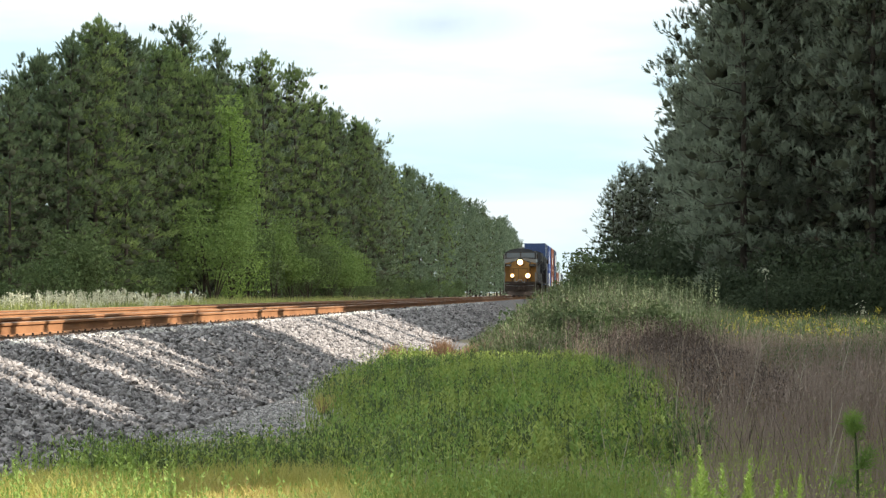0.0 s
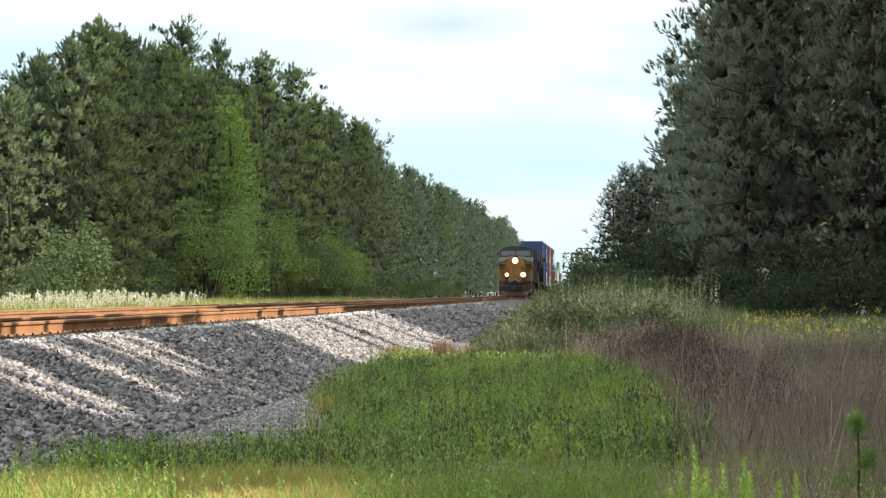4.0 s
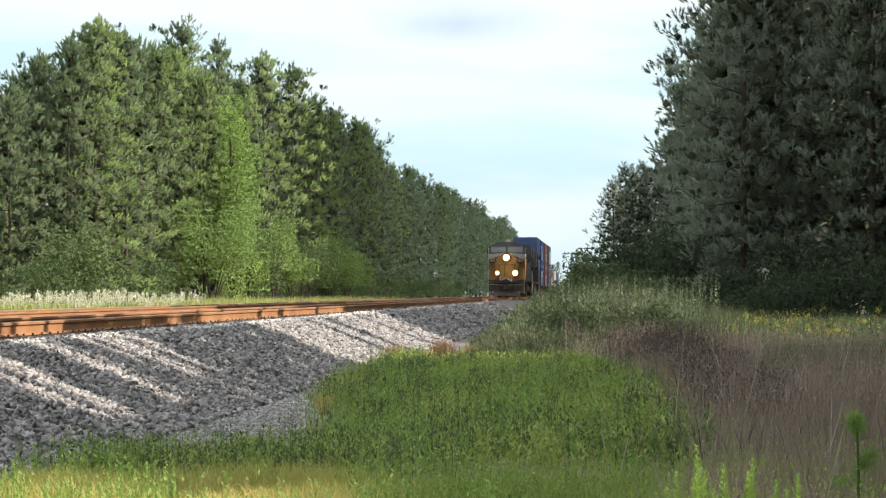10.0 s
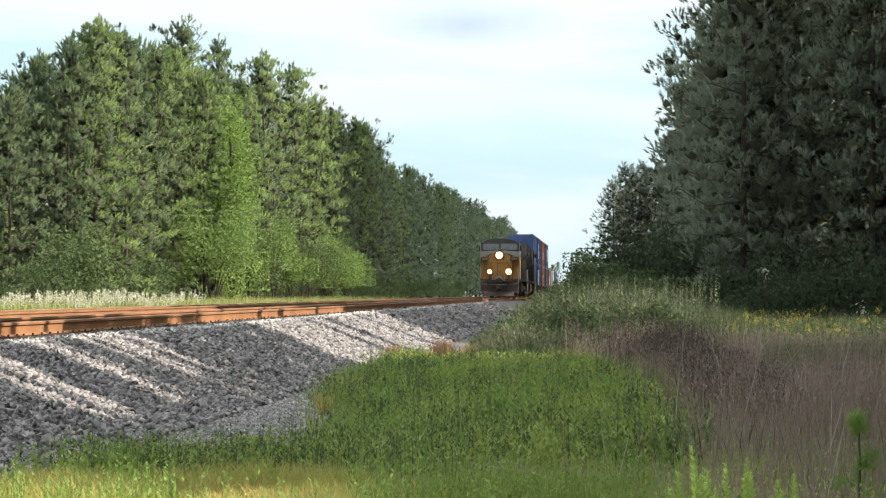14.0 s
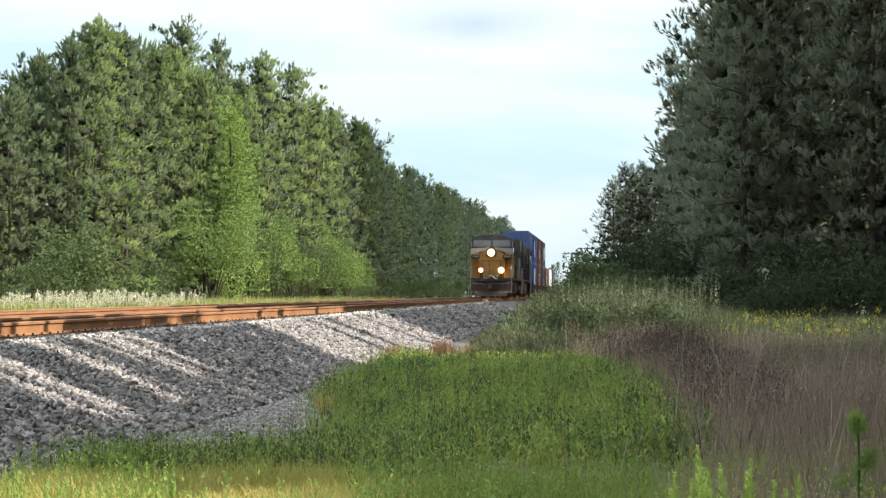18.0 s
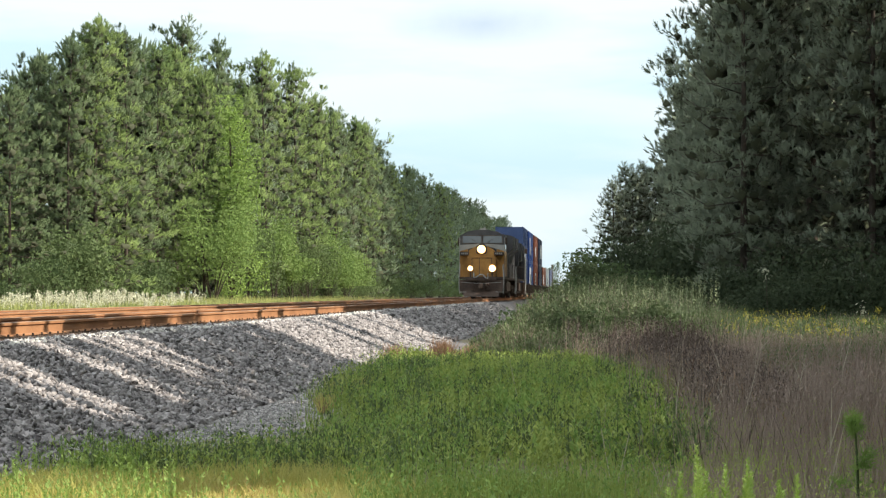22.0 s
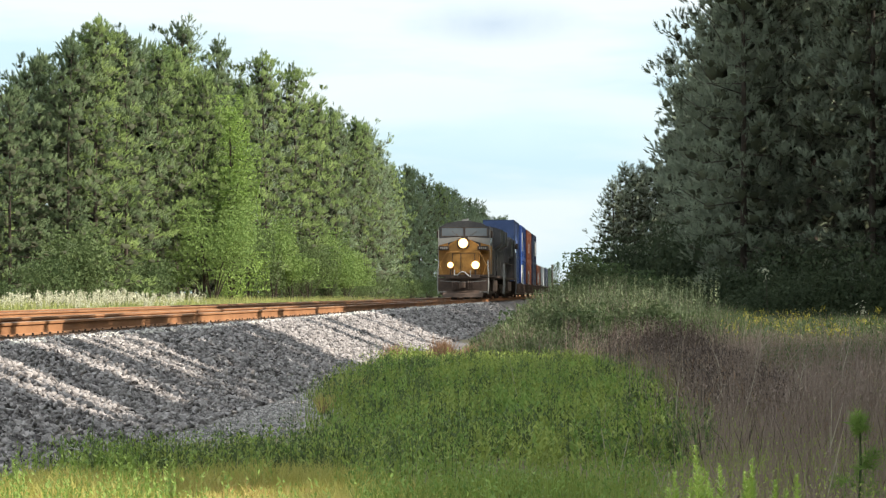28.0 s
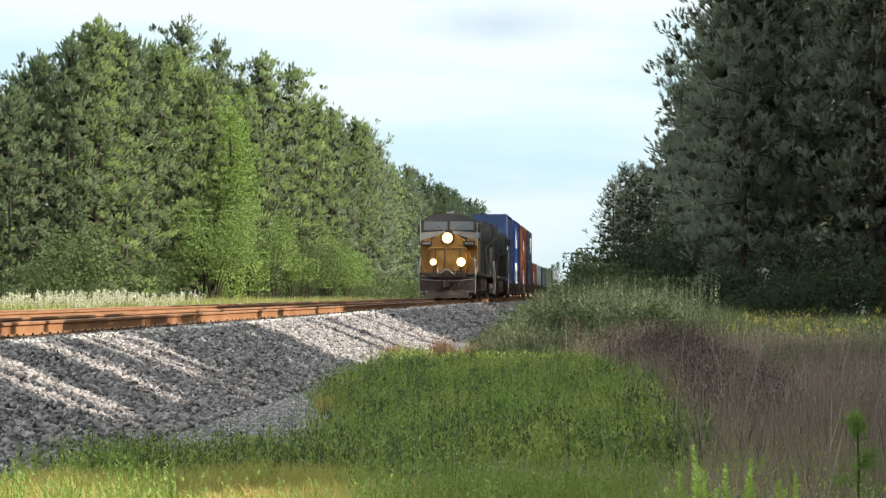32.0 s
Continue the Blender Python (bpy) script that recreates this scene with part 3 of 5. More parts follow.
for i, (b, h, r) in enumerate(((-410, 9.5, 3.0), (-376, 13.0, 3.4), (-345, 7.0, 2.8), (-300, 8.5, 3.0), (-268, 6.0, 2.6), (-238, 7.0, 3.0), (-205, 8.0, 3.0), (-172, 6.0, 2.8))):
    w = -23.2 - 0.4 * (i % 3)
    p = on_line(w, (8.95 - w) / (0.0675 - b / LENS))
    young = bush("broadleaf_tree", 300 + i, h, r, 6500, 0.13, M_YOUNG if i % 3 != 2 else M_LEAF_DULL, "young light green broadleaf tree at the foot of the pines", "tree", "young broadleaf trees")
    young.matrix_world = Matrix.Translation((p.x, p.y, ground_z(p.x, p.y)))
for i in range(52):
    p = on_line(-25.2 + rng.uniform(-1.4, 1.4), 128 + i * 8.5 + rng.uniform(-3, 3))
    place(BUSHES, p.x, p.y, rng.uniform(1.0, 4.6) * (0.4 if 184 < p.y < 215 else 1.0), rng)

# the wood beside the line on the near side
for x, y, h in ((11.5, 95, 20), (15.9, 92, 21), (13.4, 98, 20), (17.8, 94, 20), (19.5, 99, 20), (14.6, 104, 20), (17.5, 108, 21), (22.5, 104, 21), (13.6, 114, 18), (25.5, 112, 22), (20.5, 118, 20), (16.6, 123, 20),
                (15.6, 135, 18), (19.5, 140, 19), (24.5, 135, 20), (30, 128, 21), (29, 145, 20), (17.6, 155, 17), (22, 165, 18), (27, 172, 19), (35, 150, 20), (33, 175, 20),
                (18.2, 172, 14), (19.6, 186, 13), (22.5, 196, 14), (20.8, 206, 13), (23.5, 216, 14), (21.8, 226, 13.5), (25.5, 232, 15), (22.8, 243, 13.5), (27, 250, 16), (24, 205, 16), (28, 215, 17)):
    place(DARK if y < 112 or (x < 17 and y < 130) else CLUMP if y > 160 else DARKFAR, x, y, h, rng)
for b, d, h in ((1088, 262, 13.5), (1106, 270, 15.8), (1124, 266, 15.0), (1142, 274, 16.2), (1160, 268, 15.6), (1180, 280, 16.0), (1200, 272, 16.3), (1218, 285, 17), (1098, 290, 13.5), (1130, 300, 16), (1165, 300, 16), (1195, 300, 17)):
    place(CLUMP, (b - 784) / LENS * d, d, h, rng)
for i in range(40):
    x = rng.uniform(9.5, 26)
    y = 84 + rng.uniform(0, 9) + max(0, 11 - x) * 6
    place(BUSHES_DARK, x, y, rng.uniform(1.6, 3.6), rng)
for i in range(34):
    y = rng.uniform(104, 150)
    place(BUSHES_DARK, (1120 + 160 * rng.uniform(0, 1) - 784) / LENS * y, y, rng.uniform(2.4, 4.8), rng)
# unseen trees placed beside and behind the camera to shade the grass and the embankment; light falls through between
# them
for y, half, h in (*((7 * i - 40, 4, 17) for i in range(7)), (9, 2.6, 15), (20.6, 1.8, 14), (22.8, 1.8, 14), (24.9, 1.1, 14), (28.2, 1.05, 14),
                   (29.4, 0.95, 14), (32.3, 1.05, 14), (30.9, 0.7, 9.6), (37.3, 1.2, 14), (39.3, 1.4, 17), (41.8, 1.4, 18), (44.8, 1.5, 18), (47.9, 1.5, 17), (26.4, 0.22, 15), (31.2, 0.2, 15),
                   (33.6, 0.25, 14), (35.6, 0.3, 13), (57.8, 0.6, 16), (61.6, 0.8, 16), (69.2, 0.6, 17), (78.4, 2.0, 24), (82, 2.8, 25), (86, 2.8, 25), (90, 2.8, 25), (94, 2.8, 25)):
    x = max(8.0, 0.178 * y + 1.2 * half + (2.6 if half >= 2 else 1.2))
    for back in (0.0, 3.6):
        # the sun stands a little behind: what shades the line at y grows nearer to the camera
        place(SHADE, x + back, y - 0.225 * (x + back + 4), h + 0.35 * back, rng, wide=half / 2.6)
# more pines added inside the wood to shade the line
for y in (97, 100.5, 106, 110, 116, 120, 126, 131, 137, 143, 149):
    place(DARKFAR, 0.105 * y + 3.3 + rng.uniform(0, 1.5), y, rng.uniform(18, 20), rng)
    place(DARKFAR, 0.105 * y + 6.5 + rng.uniform(0, 1.5), y - 2, rng.uniform(20, 22), rng)
# hidden pines added behind them, also to shade the line
for y in range(108, 176, 7):
    place(DEEP, 0.105 * y + 5.5 + rng.uniform(-1, 1), y + rng.uniform(-1, 1), rng.uniform(20, 22.5), rng, wide=1.1)
# taller hidden pines added on the sun's side to shade the clump
for y in range(166, 310, 6):
    place(DEEP, 0.062 * y + 13 + rng.uniform(-1, 1), y + rng.uniform(-1, 1), rng.uniform(26, 28.5), rng, wide=1.2)
for y in range(-44, 90, 7):
    if 2 < y < 19:
        continue
    for row in range(2):
        x = max(16, 0.178 * y + 11) + row * 7 + rng.uniform(-1, 1)
        place(SPARSE, x, y + rng.uniform(-2, 2), rng.uniform(14, 16.5) + row, rng)
# low unseen pines added to shade the near grass
for y in (13.6, 15.2, 16.8, 18.4):
    place(SHADE, 8.2 + rng.uniform(-0.3, 0.3), y, 7.2, rng, wide=0.85)
# unseen pines of middling height, added to shade the embankment's foot
for y in (19.5, 21.2, 23.0, 24.8, 26.6, 28.4, 30.2, 32.0):
    place(SHADE, 9.4 + rng.uniform(-0.2, 0.2), y, 10.2 if y < 27 else 9.6, rng, wide=0.9)
# the depth of the wood on the near side
for y in range(104, 310, 8):
    for row in range(3):
        place(SPARSE, 0.062 * y + 17 + row * 7 + rng.uniform(-2, 2), y + rng.uniform(-3, 3), rng.uniform(17, 20), rng)
# far end of the cutting
for i in range(36):
    y = 1350 + rng.uniform(-60, 60)
    place(SPARSE, 20 + i * 9 + rng.uniform(-3, 3), y, rng.uniform(15, 20), rng)
join_wood("far_wood", FAR_WOOD, "deep green pine wood behind the front trees")
for src, own in MODELS:
    for o in (*src.children_recursive, src):
        bpy.data.objects.remove(o)


# ---- the train ----
M_YELLOW = mat("weathered_yellow_paint", (0.23, 0.108, 0.028), (0.45, 0.228, 0.056), 1.5, 0.5, fine=9)
M_NAVY = mat("dirty_dark_blue_paint", (0.030, 0.031, 0.038), (0.088, 0.082, 0.080), 1.2, 0.5, fine=12)
M_GREYBAND = mat("grey_paint", (0.22, 0.215, 0.20), (0.33, 0.32, 0.30), 2.0, 0.5, fine=25)
M_BLACK = mat("grimy_black_steel", (0.036, 0.024, 0.019), (0.105, 0.070, 0.054), 2.5, 0.7, fine=20)
M_STEELW = mat("dull_worn_steel", (0.20, 0.195, 0.19), (0.36, 0.35, 0.33), 4.0, 0.6, fine=25)
M_GLASS = mat("dark_window_glass", (0.10, 0.11, 0.12), (0.14, 0.15, 0.16), 1.0, 0.08, spec=0.8)
M_WHITE = mat("white_paint", (0.70, 0.70, 0.68), (0.80, 0.80, 0.78), 3.0, 0.6, fine=25)
M_LAMP = glow("lit_headlight", (1.0, 0.84, 0.52), 3.0)
# orange glow that imitates the bloom round the lamps
M_BLOOM = glow("lamp_bloom", (1.0, 0.55, 0.18), 1.0)


def train_at(t):
    """Metres along the line from the camera to the leading nose."""
    return 245.5 - 3.18 * t - 0.0075 * t * t


TRAIN, WHEELS = [], []
HALF = 1.55


def wheelset(parent, y):
    bm = bmesh.new()
    for s in (-0.75, 0.75):
        cyl(bm, s, 0, 0, 0.53, 0.13, "x", 24)
        cyl(bm, s * 0.94, 0, 0, 0.56, 0.03, "x", 24)
    cyl(bm, 0, 0, 0, 0.1, 1.7, "x", 10)
    for a in range(4):
        box(bm, 0.815, 0.83, -0.05 + 0.28 * math.cos(a * 1.571), 0.05 + 0.28 * math.cos(a * 1.571), -0.05 + 0.28 * math.sin(a * 1.571), 0.05 + 0.28 * math.sin(a * 1.571))
    w = part("wheelset", bm, M_BLACK, parent)
    w.location = (0, y, 0.53)
    WHEELS.append((w, (0, y, 0.53)))


def locomotive(label):
    root = empty("locomotive", Matrix.Identity(4), label, "locomotive", "locomotives")
    # front pilot with snow plough, anticlimber, coupler
    bm = bmesh.new()
    prism(bm, [(-1.50, 1.30), (-1.50, 0.55), (-1.15, 0.12), (1.15, 0.12), (1.50, 0.55), (1.50, 1.30)], 0.15, 0.40)
    part("pilot", bm, M_BLACK, root, "grimy black pilot plate")
    bm = bmesh.new()
    prism(bm, [(0.16, 0.55), (-0.12, 0.32), (-0.22, 0.13), (0.16, 0.13)], -1.2, 1.2, "x")
    part("plough", bm, M_BLACK, root)
    part("anticlimber", boxed(-1.05, 1.05, -0.05, 0.3, 1.22, 1.50, 0.05), M_BLACK, root)
    bm = boxed(-0.16, 0.16, -0.45, 0.2, 0.72, 1.05, 0.05)
    cyl(bm, 0, -0.42, 0.88, 0.19, 0.34, "z", 12)
    part("coupler", bm, M_BLACK, root)
    part("walkway", boxed(-1.52, 1.52, 0.1, 21.9, 1.36, 1.50, 0.02), M_BLACK, root)
    # nose: full front, sloped shoulders, door and panel lines
    bm = bmesh.new()
    prism(bm, [(-0.98, 1.50), (0.98, 1.50), (1.0, 3.05), (0.85, 3.36), (0.38, 3.62), (-0.38, 3.62), (-0.85, 3.36), (-1.0, 3.05)], 0.55, 1.75)
    bmesh.ops.bevel(bm, geom=[e for e in bm.edges if all(v.co.y < 0.6 for v in e.verts)], offset=0.09, segments=2, affect="EDGES")
    nose = part("nose", bm, M_YELLOW, root, "weathered yellow short nose")
    part("nose_door", boxed(-0.62, -0.18, 0.525, 0.56, 1.6, 2.75, 0.012), M_YELLOW, nose)
    for x in (-0.15, -0.66, 0.70):
        part("door_gap", boxed(x - 0.018, x + 0.018, 0.532, 0.56, 1.58, 2.8), M_BLACK, nose, "dark panel seam")
    part("door_gap", boxed(-0.66, 0.70, 0.532, 0.56, 2.78, 2.81), M_BLACK, nose, "dark panel seam")
    part("nose_panel", boxed(-0.08, 0.66, 0.525, 0.56, 1.6, 2.75, 0.012), M_YELLOW, nose)
    # cab
    bm = bmesh.new()
    prism(bm, [(-HALF, 1.50), (HALF, 1.50), (HALF, 4.38), (1.05, 4.66), (0.35, 4.78), (-0.35, 4.78), (-1.05, 4.66), (-HALF, 4.38)], 1.65, 4.6)
    cab = part("cab", bm, M_NAVY, root, "dark blue cab with arched roof")
    for s in (-1, 1):
        lo, hi = sorted((s * 1.0, s * 1.545))
        part("cab_front_panel", boxed(lo, hi, 1.615, 1.66, 1.5, 3.45, 0.01), M_YELLOW, cab, "weathered yellow cab front")
        bm = bmesh.new()
        prism(bm, [(s * 0.20, 3.66), (s * 1.545, 3.30), (s * 1.545, 3.72), (s * 0.20, 3.82)], 1.595, 1.655)
        part("grey_band", bm, M_GREYBAND, cab, "grey painted band below the windscreen")
        lo, hi = sorted((s * 0.06, s * 1.38))
        win = part("windscreen", boxed(lo, hi, 1.63, 1.66, 3.86, 4.36, 0.01), M_GLASS, cab, "sky-reflecting windscreen pane")
        bm = bmesh.new()
        for a in ((lo - 0.04, hi + 0.04, 1.62, 1.665, 4.36, 4.40), (lo - 0.04, hi + 0.04, 1.62, 1.665, 3.82, 3.86), (lo - 0.04, lo, 1.62, 1.665, 3.86, 4.36), (hi, hi + 0.04, 1.62, 1.665, 3.86, 4.36)):
            box(bm, *a)
        part("window_surround", bm, M_BLACK, win)
        bm = bmesh.new()
        tube(bm, [(s * 0.3, 1.6, 3.83), (s * 0.75, 1.6, 4.15)], 0.012)
        part("wiper", bm, M_BLACK, win)
        lo, hi = sorted((s * 1.545, s * 1.57))
        part("cab_side_window", boxed(lo, hi, 2.1, 3.6, 3.45, 4.15, 0.01), M_GLASS, cab)
        part("cab_side_panel", boxed(lo, hi, 1.7, 4.5, 1.55, 3.3, 0.008), M_YELLOW, cab, "weathered yellow cab side")
        lo, hi = sorted((s * 1.56, s * 1.72))
        part("mirror", boxed(lo, hi, 1.95, 2.0, 3.75, 4.2, 0.02), M_BLACK, cab)
        lo, hi = sorted((s * 0.86, s * 1.50))
        nb = part("number_board", boxed(lo, hi, 0.50, 1.62, 2.98, 3.24, 0.03), M_BLACK, cab, "black number board")
        for j in range(4):
            c = (lo + hi) / 2 + (j - 1.5) * 0.12
            part("number_bar", boxed(c - 0.035, c + 0.035, 0.492, 0.502, 3.05, 3.17), M_GREYBAND, nb, "pale bar on the number board")
    # lights
    bm = boxed(-0.38, 0.38, 0.42, 0.62, 3.08, 3.70, 0.08)
    head = part("headlight_housing", bm, M_BLACK, nose)
    # glowing rings are added round the lenses to imitate bloom
    part("reflector", cyl(bmesh.new(), 0, 0.415, 3.40, 0.30, 0.03, "y", 24), M_BLOOM, head, "glowing ring imitating lamp bloom")
    part("headlight", cyl(bmesh.new(), 0, 0.40, 3.40, 0.24, 0.05, "y", 24), M_LAMP, head, "bright lit headlight")
    for s, r in ((-0.76, 0.14), (0.76, 0.20)):
        d = part("ditch_light", boxed(s - r - 0.03, s + r + 0.03, 0.2, 0.42, 2.05 - r, 2.11 + r, 0.05), M_BLACK, root)
        part("reflector", cyl(bmesh.new(), s, 0.195, 2.08, r + 0.05, 0.03, "y", 20), M_BLOOM, d, "glowing ring imitating lamp bloom")
        part("lens", cyl(bmesh.new(), s, 0.18, 2.08, r, 0.04, "y", 20), M_LAMP, d, "bright lit ditch light")
        part("ditch_light_post", boxed(s - 0.04, s + 0.04, 0.26, 0.34, 1.5, 1.95), M_BLACK, d)
    part("horn", cyl(boxed(-0.3, 0.3, 3.4, 3.7, 4.78, 4.86, 0.02), 0.1, 3.3, 4.92, 0.07, 0.5, "y", 10), M_STEELW, cab)
    # bent handrail and hoses in front of the nose
    bm = bmesh.new()
    tube(bm, [(-0.50, 0.0, 1.78), (-0.50, -0.12, 1.46), (-0.32, -0.12, 1.46), (-0.08, -0.12, 1.66), (0.12, -0.12, 1.64), (0.32, -0.12, 1.44), (0.46, -0.12, 1.36), (0.48, -0.1, 1.74)], 0.042)
    part("hand_hold", bm, M_GREYBAND, root, "pale steel bent grab rail")
    for s in (-1, 1):
        bm = bmesh.new()
        for j in range(4):
            lo, hi = sorted((s * (1.05 + 0.02 * j), s * 1.5))
            box(bm, lo, hi, 0.3, 0.62, 0.30 + 0.27 * j, 0.34 + 0.27 * j)
        part("steps", bm, M_BLACK, root)
        for y0, y1 in ((0.25, 0.7), (21.3, 21.75)):
            bm = bmesh.new()
            tube(bm, [(s * 1.50, y0, 0.35), (s * 1.54, y0, 0.9), (s * 1.54, y0, 1.5), (s * 1.48, y0 + 0.1, 2.3)], 0.034)
            tube(bm, [(s * 1.50, y1, 0.35), (s * 1.54, y1, 0.9), (s * 1.54, y1, 1.5), (s * 1.50, y1, 2.4)], 0.034)
            part("step_rail", bm, M_STEELW, root, "pale steel handrail beside the steps")
            lo, hi = sorted((s * 1.50, s * 1.56))
            part("step_guard", boxed(lo, hi, y1 - 0.02, y1 + 0.05, 0.3, 1.36, 0.02), M_STEELW, root, "worn step side plate")
        bm = bmesh.new()
        tube(bm, [(s * 1.48, 4.8, 2.5), (s * 1.48, 21.2, 2.5)], 0.016)
        for j in range(6):
            tube(bm, [(s * 1.48, 4.9 + j * 3.2, 1.5), (s * 1.48, 4.9 + j * 3.2, 2.5)], 0.014, seg=6)
        part("handrail", bm, M_BLACK, root)
        bm = bmesh.new()
        tube(bm, [(s * 1.20, 0.22, 1.5), (s * 1.42, 0.25, 2.1), (s * 1.0, 0.35, 2.85), (s * 0.2, 0.4, 2.88)], 0.022)
        part("nose_handrail", bm, M_YELLOW, root)
    for s in (-1, 1):
        bm = bmesh.new()
        tube(bm, [(s * 1.57, 1.60, 1.55), (s * 1.58, 1.58, 2.5), (s * 1.57, 1.60, 4.25)], 0.024)
        part("corner_grab_iron", bm, M_GREYBAND, cab, "pale grab iron on the cab corner")
        for j in range(3):
            bm = bmesh.new()
            x = s * (0.34 + 0.13 * j)
            tube(bm, [(x, 0.14, 1.15), (x + 0.02 * s, -0.12, 1.0), (x, -0.06, 0.62), (x + 0.03, 0.10, 0.48)], 0.026, seg=6)
            part("air_hose", bm, M_BLACK, root)
        lo, hi = sorted((s * 1.02, s * 1.5))
        part("pilot_step", boxed(lo, hi, 0.02, 0.2, 0.42, 0.47, 0.01), M_GREYBAND, root, "worn pale footboard")
    part("uncoupling_lever", tube(bmesh.new(), [(-1.4, 0.05, 1.12), (-0.3, 0.0, 1.05), (0.3, 0.0, 1.05), (1.4, 0.05, 1.12)], 0.018, seg=6), M_STEELW, root)
    part("roof_antenna", boxed(-0.18, 0.18, 2.2, 2.5, 4.76, 4.90, 0.03), M_STEELW, cab)
    # long hood, equipment, radiator wings
    bm = bmesh.new()
    prism(bm, [(-0.98, 1.5), (0.98, 1.5), (0.98, 4.25), (0.7, 4.5), (-0.7, 4.5), (-0.98, 4.25)], 4.6, 17.2)
    hood = part("hood", bm, M_NAVY, root, "dirty dark blue long hood")
    for j in range(9):
        for s in (-1, 1):
            lo, hi = sorted((s * 0.975, s * 1.0))
            part("hood_door", boxed(lo, hi, 5.0 + j * 1.34, 6.2 + j * 1.34, 1.7, 3.9, 0.008), M_NAVY, hood)
    part("dynamic_brake_box", boxed(-1.45, 1.45, 4.75, 8.4, 3.0, 4.55, 0.08), M_NAVY, root)
    part("blower_housing", boxed(-1.3, 1.3, 9.0, 10.4, 2.6, 4.3, 0.08), M_NAVY, root)
    part("exhaust_stack", boxed(-0.4, 0.4, 12.0, 13.2, 4.45, 4.72, 0.04), M_BLACK, root)
    bm = bmesh.new()
    prism(bm, [(-1.0, 1.5), (1.0, 1.5), (1.0, 3.3), (1.55, 3.75), (1.55, 4.65), (1.1, 4.8), (-1.1, 4.8), (-1.55, 4.65), (-1.55, 3.75), (-1.0, 3.3)], 17.2, 21.4)
    part("radiator", bm, M_NAVY, root, "dark blue flared radiator section")
    part("fuel_tank", boxed(-1.45, 1.45, 7.6, 14.2, 0.35, 1.36, 0.16), M_BLACK, root)
    for y in (3.1, 17.0):
        bm = bmesh.new()
        for s in (-1.02, 1.02):
            box(bm, s - 0.09, s + 0.09, y - 2.1, y + 3.4, 0.62, 1.0, 0.06)
            for a in (-1.35, 0.55, 2.45):
                box(bm, s - 0.13, s + 0.13, y + a - 0.2, y + a + 0.45, 0.35, 0.75, 0.04)
        part("bogie", bm, M_BLACK, root)
        for a in (-1.2, 0.65, 2.5):
            wheelset(root, y + a)
    return root


lead = locomotive("yellow-nosed dark blue diesel locomotive with lit headlights")
TRAIN.append((lead, 0.0))
second = copy_thing(lead, Matrix.Identity(4))
second["label"] = "dark blue diesel locomotive coupled behind the leading one"
for o in second.children:
    if o.name.startswith("wheelset"):
        WHEELS.append((o, tuple(o.location)))
for o in second.children_recursive:
    if o.data and o.data.materials and o.data.materials[0] in (M_LAMP, M_BLOOM):
        o.data = o.data.copy()
        o.data.materials[0] = M_GLASS
        o["label"] = "unlit lamp"
    elif o.name.startswith(("cab_side_panel", "cab_front_panel")):
        o.data = o.data.copy()
        o.data.materials[0] = M_NAVY
        o["label"] = "dirty dark blue cab panel"
second["turned"] = 1
TRAIN.append((second, 22.9))


def container(label, paint, marks, length=12.19):
    """A corrugated steel container, its floor at z = 0 and its leading end at y = 0."""
    root = empty("shipping_container", Matrix.Identity(4), label, "container", "containers on the train")
    h, half = 2.89, 1.22
    for s in (-1, 1):
        bm = bmesh.new()
        y = 0.12
        ys = []
        while y < length - 0.12:
            for dy, x in ((0.0, 1.195), (0.07, 1.195), (0.105, 1.16), (0.175, 1.16), (0.21, 1.195)):
                ys.append((y + dy, x))
            y += 0.28
        lo = [bm.verts.new((s * x, yy, 0.15)) for yy, x in ys]
        hi = [bm.verts.new((s * x, yy, h - 0.1)) for yy, x in ys]
        for i in range(len(ys) - 1):
            bm.faces.new((lo[i], lo[i + 1], hi[i + 1], hi[i]))
        bmesh.ops.remove_doubles(bm, verts=bm.verts, dist=0.001)
        side = part("corrugated_side", bm, paint, root)
        lo, hi = sorted((s * 1.14, s * half))
        part("top_rail", boxed(lo, hi, 0.05, length - 0.05, h - 0.1, h, 0.012), paint, root)
        part("bottom_rail", boxed(lo, hi, 0.05, length - 0.05, 0.0, 0.16, 0.012), paint, root)
        for y0, y1 in ((0.0, 0.13), (length - 0.13, length)):
            lo, hi = sorted((s * 1.09, s * (half + 0.003)))
            part("corner_post", boxed(lo, hi, y0, y1, 0.0, h + 0.005, 0.01), paint, root)
        if marks:
            for y0, y1, z0, z1 in marks:
                lo, hi = sorted((s * 1.196, s * 1.206))
                part("mark", boxed(lo, hi, y0, y1, z0, z1), M_WHITE, side, "plain white painted mark")
    for y0, y1 in ((0.03, 0.07), (length - 0.07, length - 0.03)):
        bm = boxed(-1.13, 1.13, y0, y1, 0.1, h - 0.08)
        part("end_wall", bm, paint, root)
        bm = bmesh.new()
        for j in range(9):
            x = -1.0 + j * 0.25
            box(bm, x - 0.05, x + 0.05, (y0 - 0.025) if y0 < 1 else y1, y0 if y0 < 1 else y1 + 0.025, 0.2, h - 0.15)
        part("end_ribs", bm, paint, root)
    part("roof", boxed(-1.16, 1.16, 0.05, length - 0.05, h - 0.06, h - 0.01), paint, root)
    return root


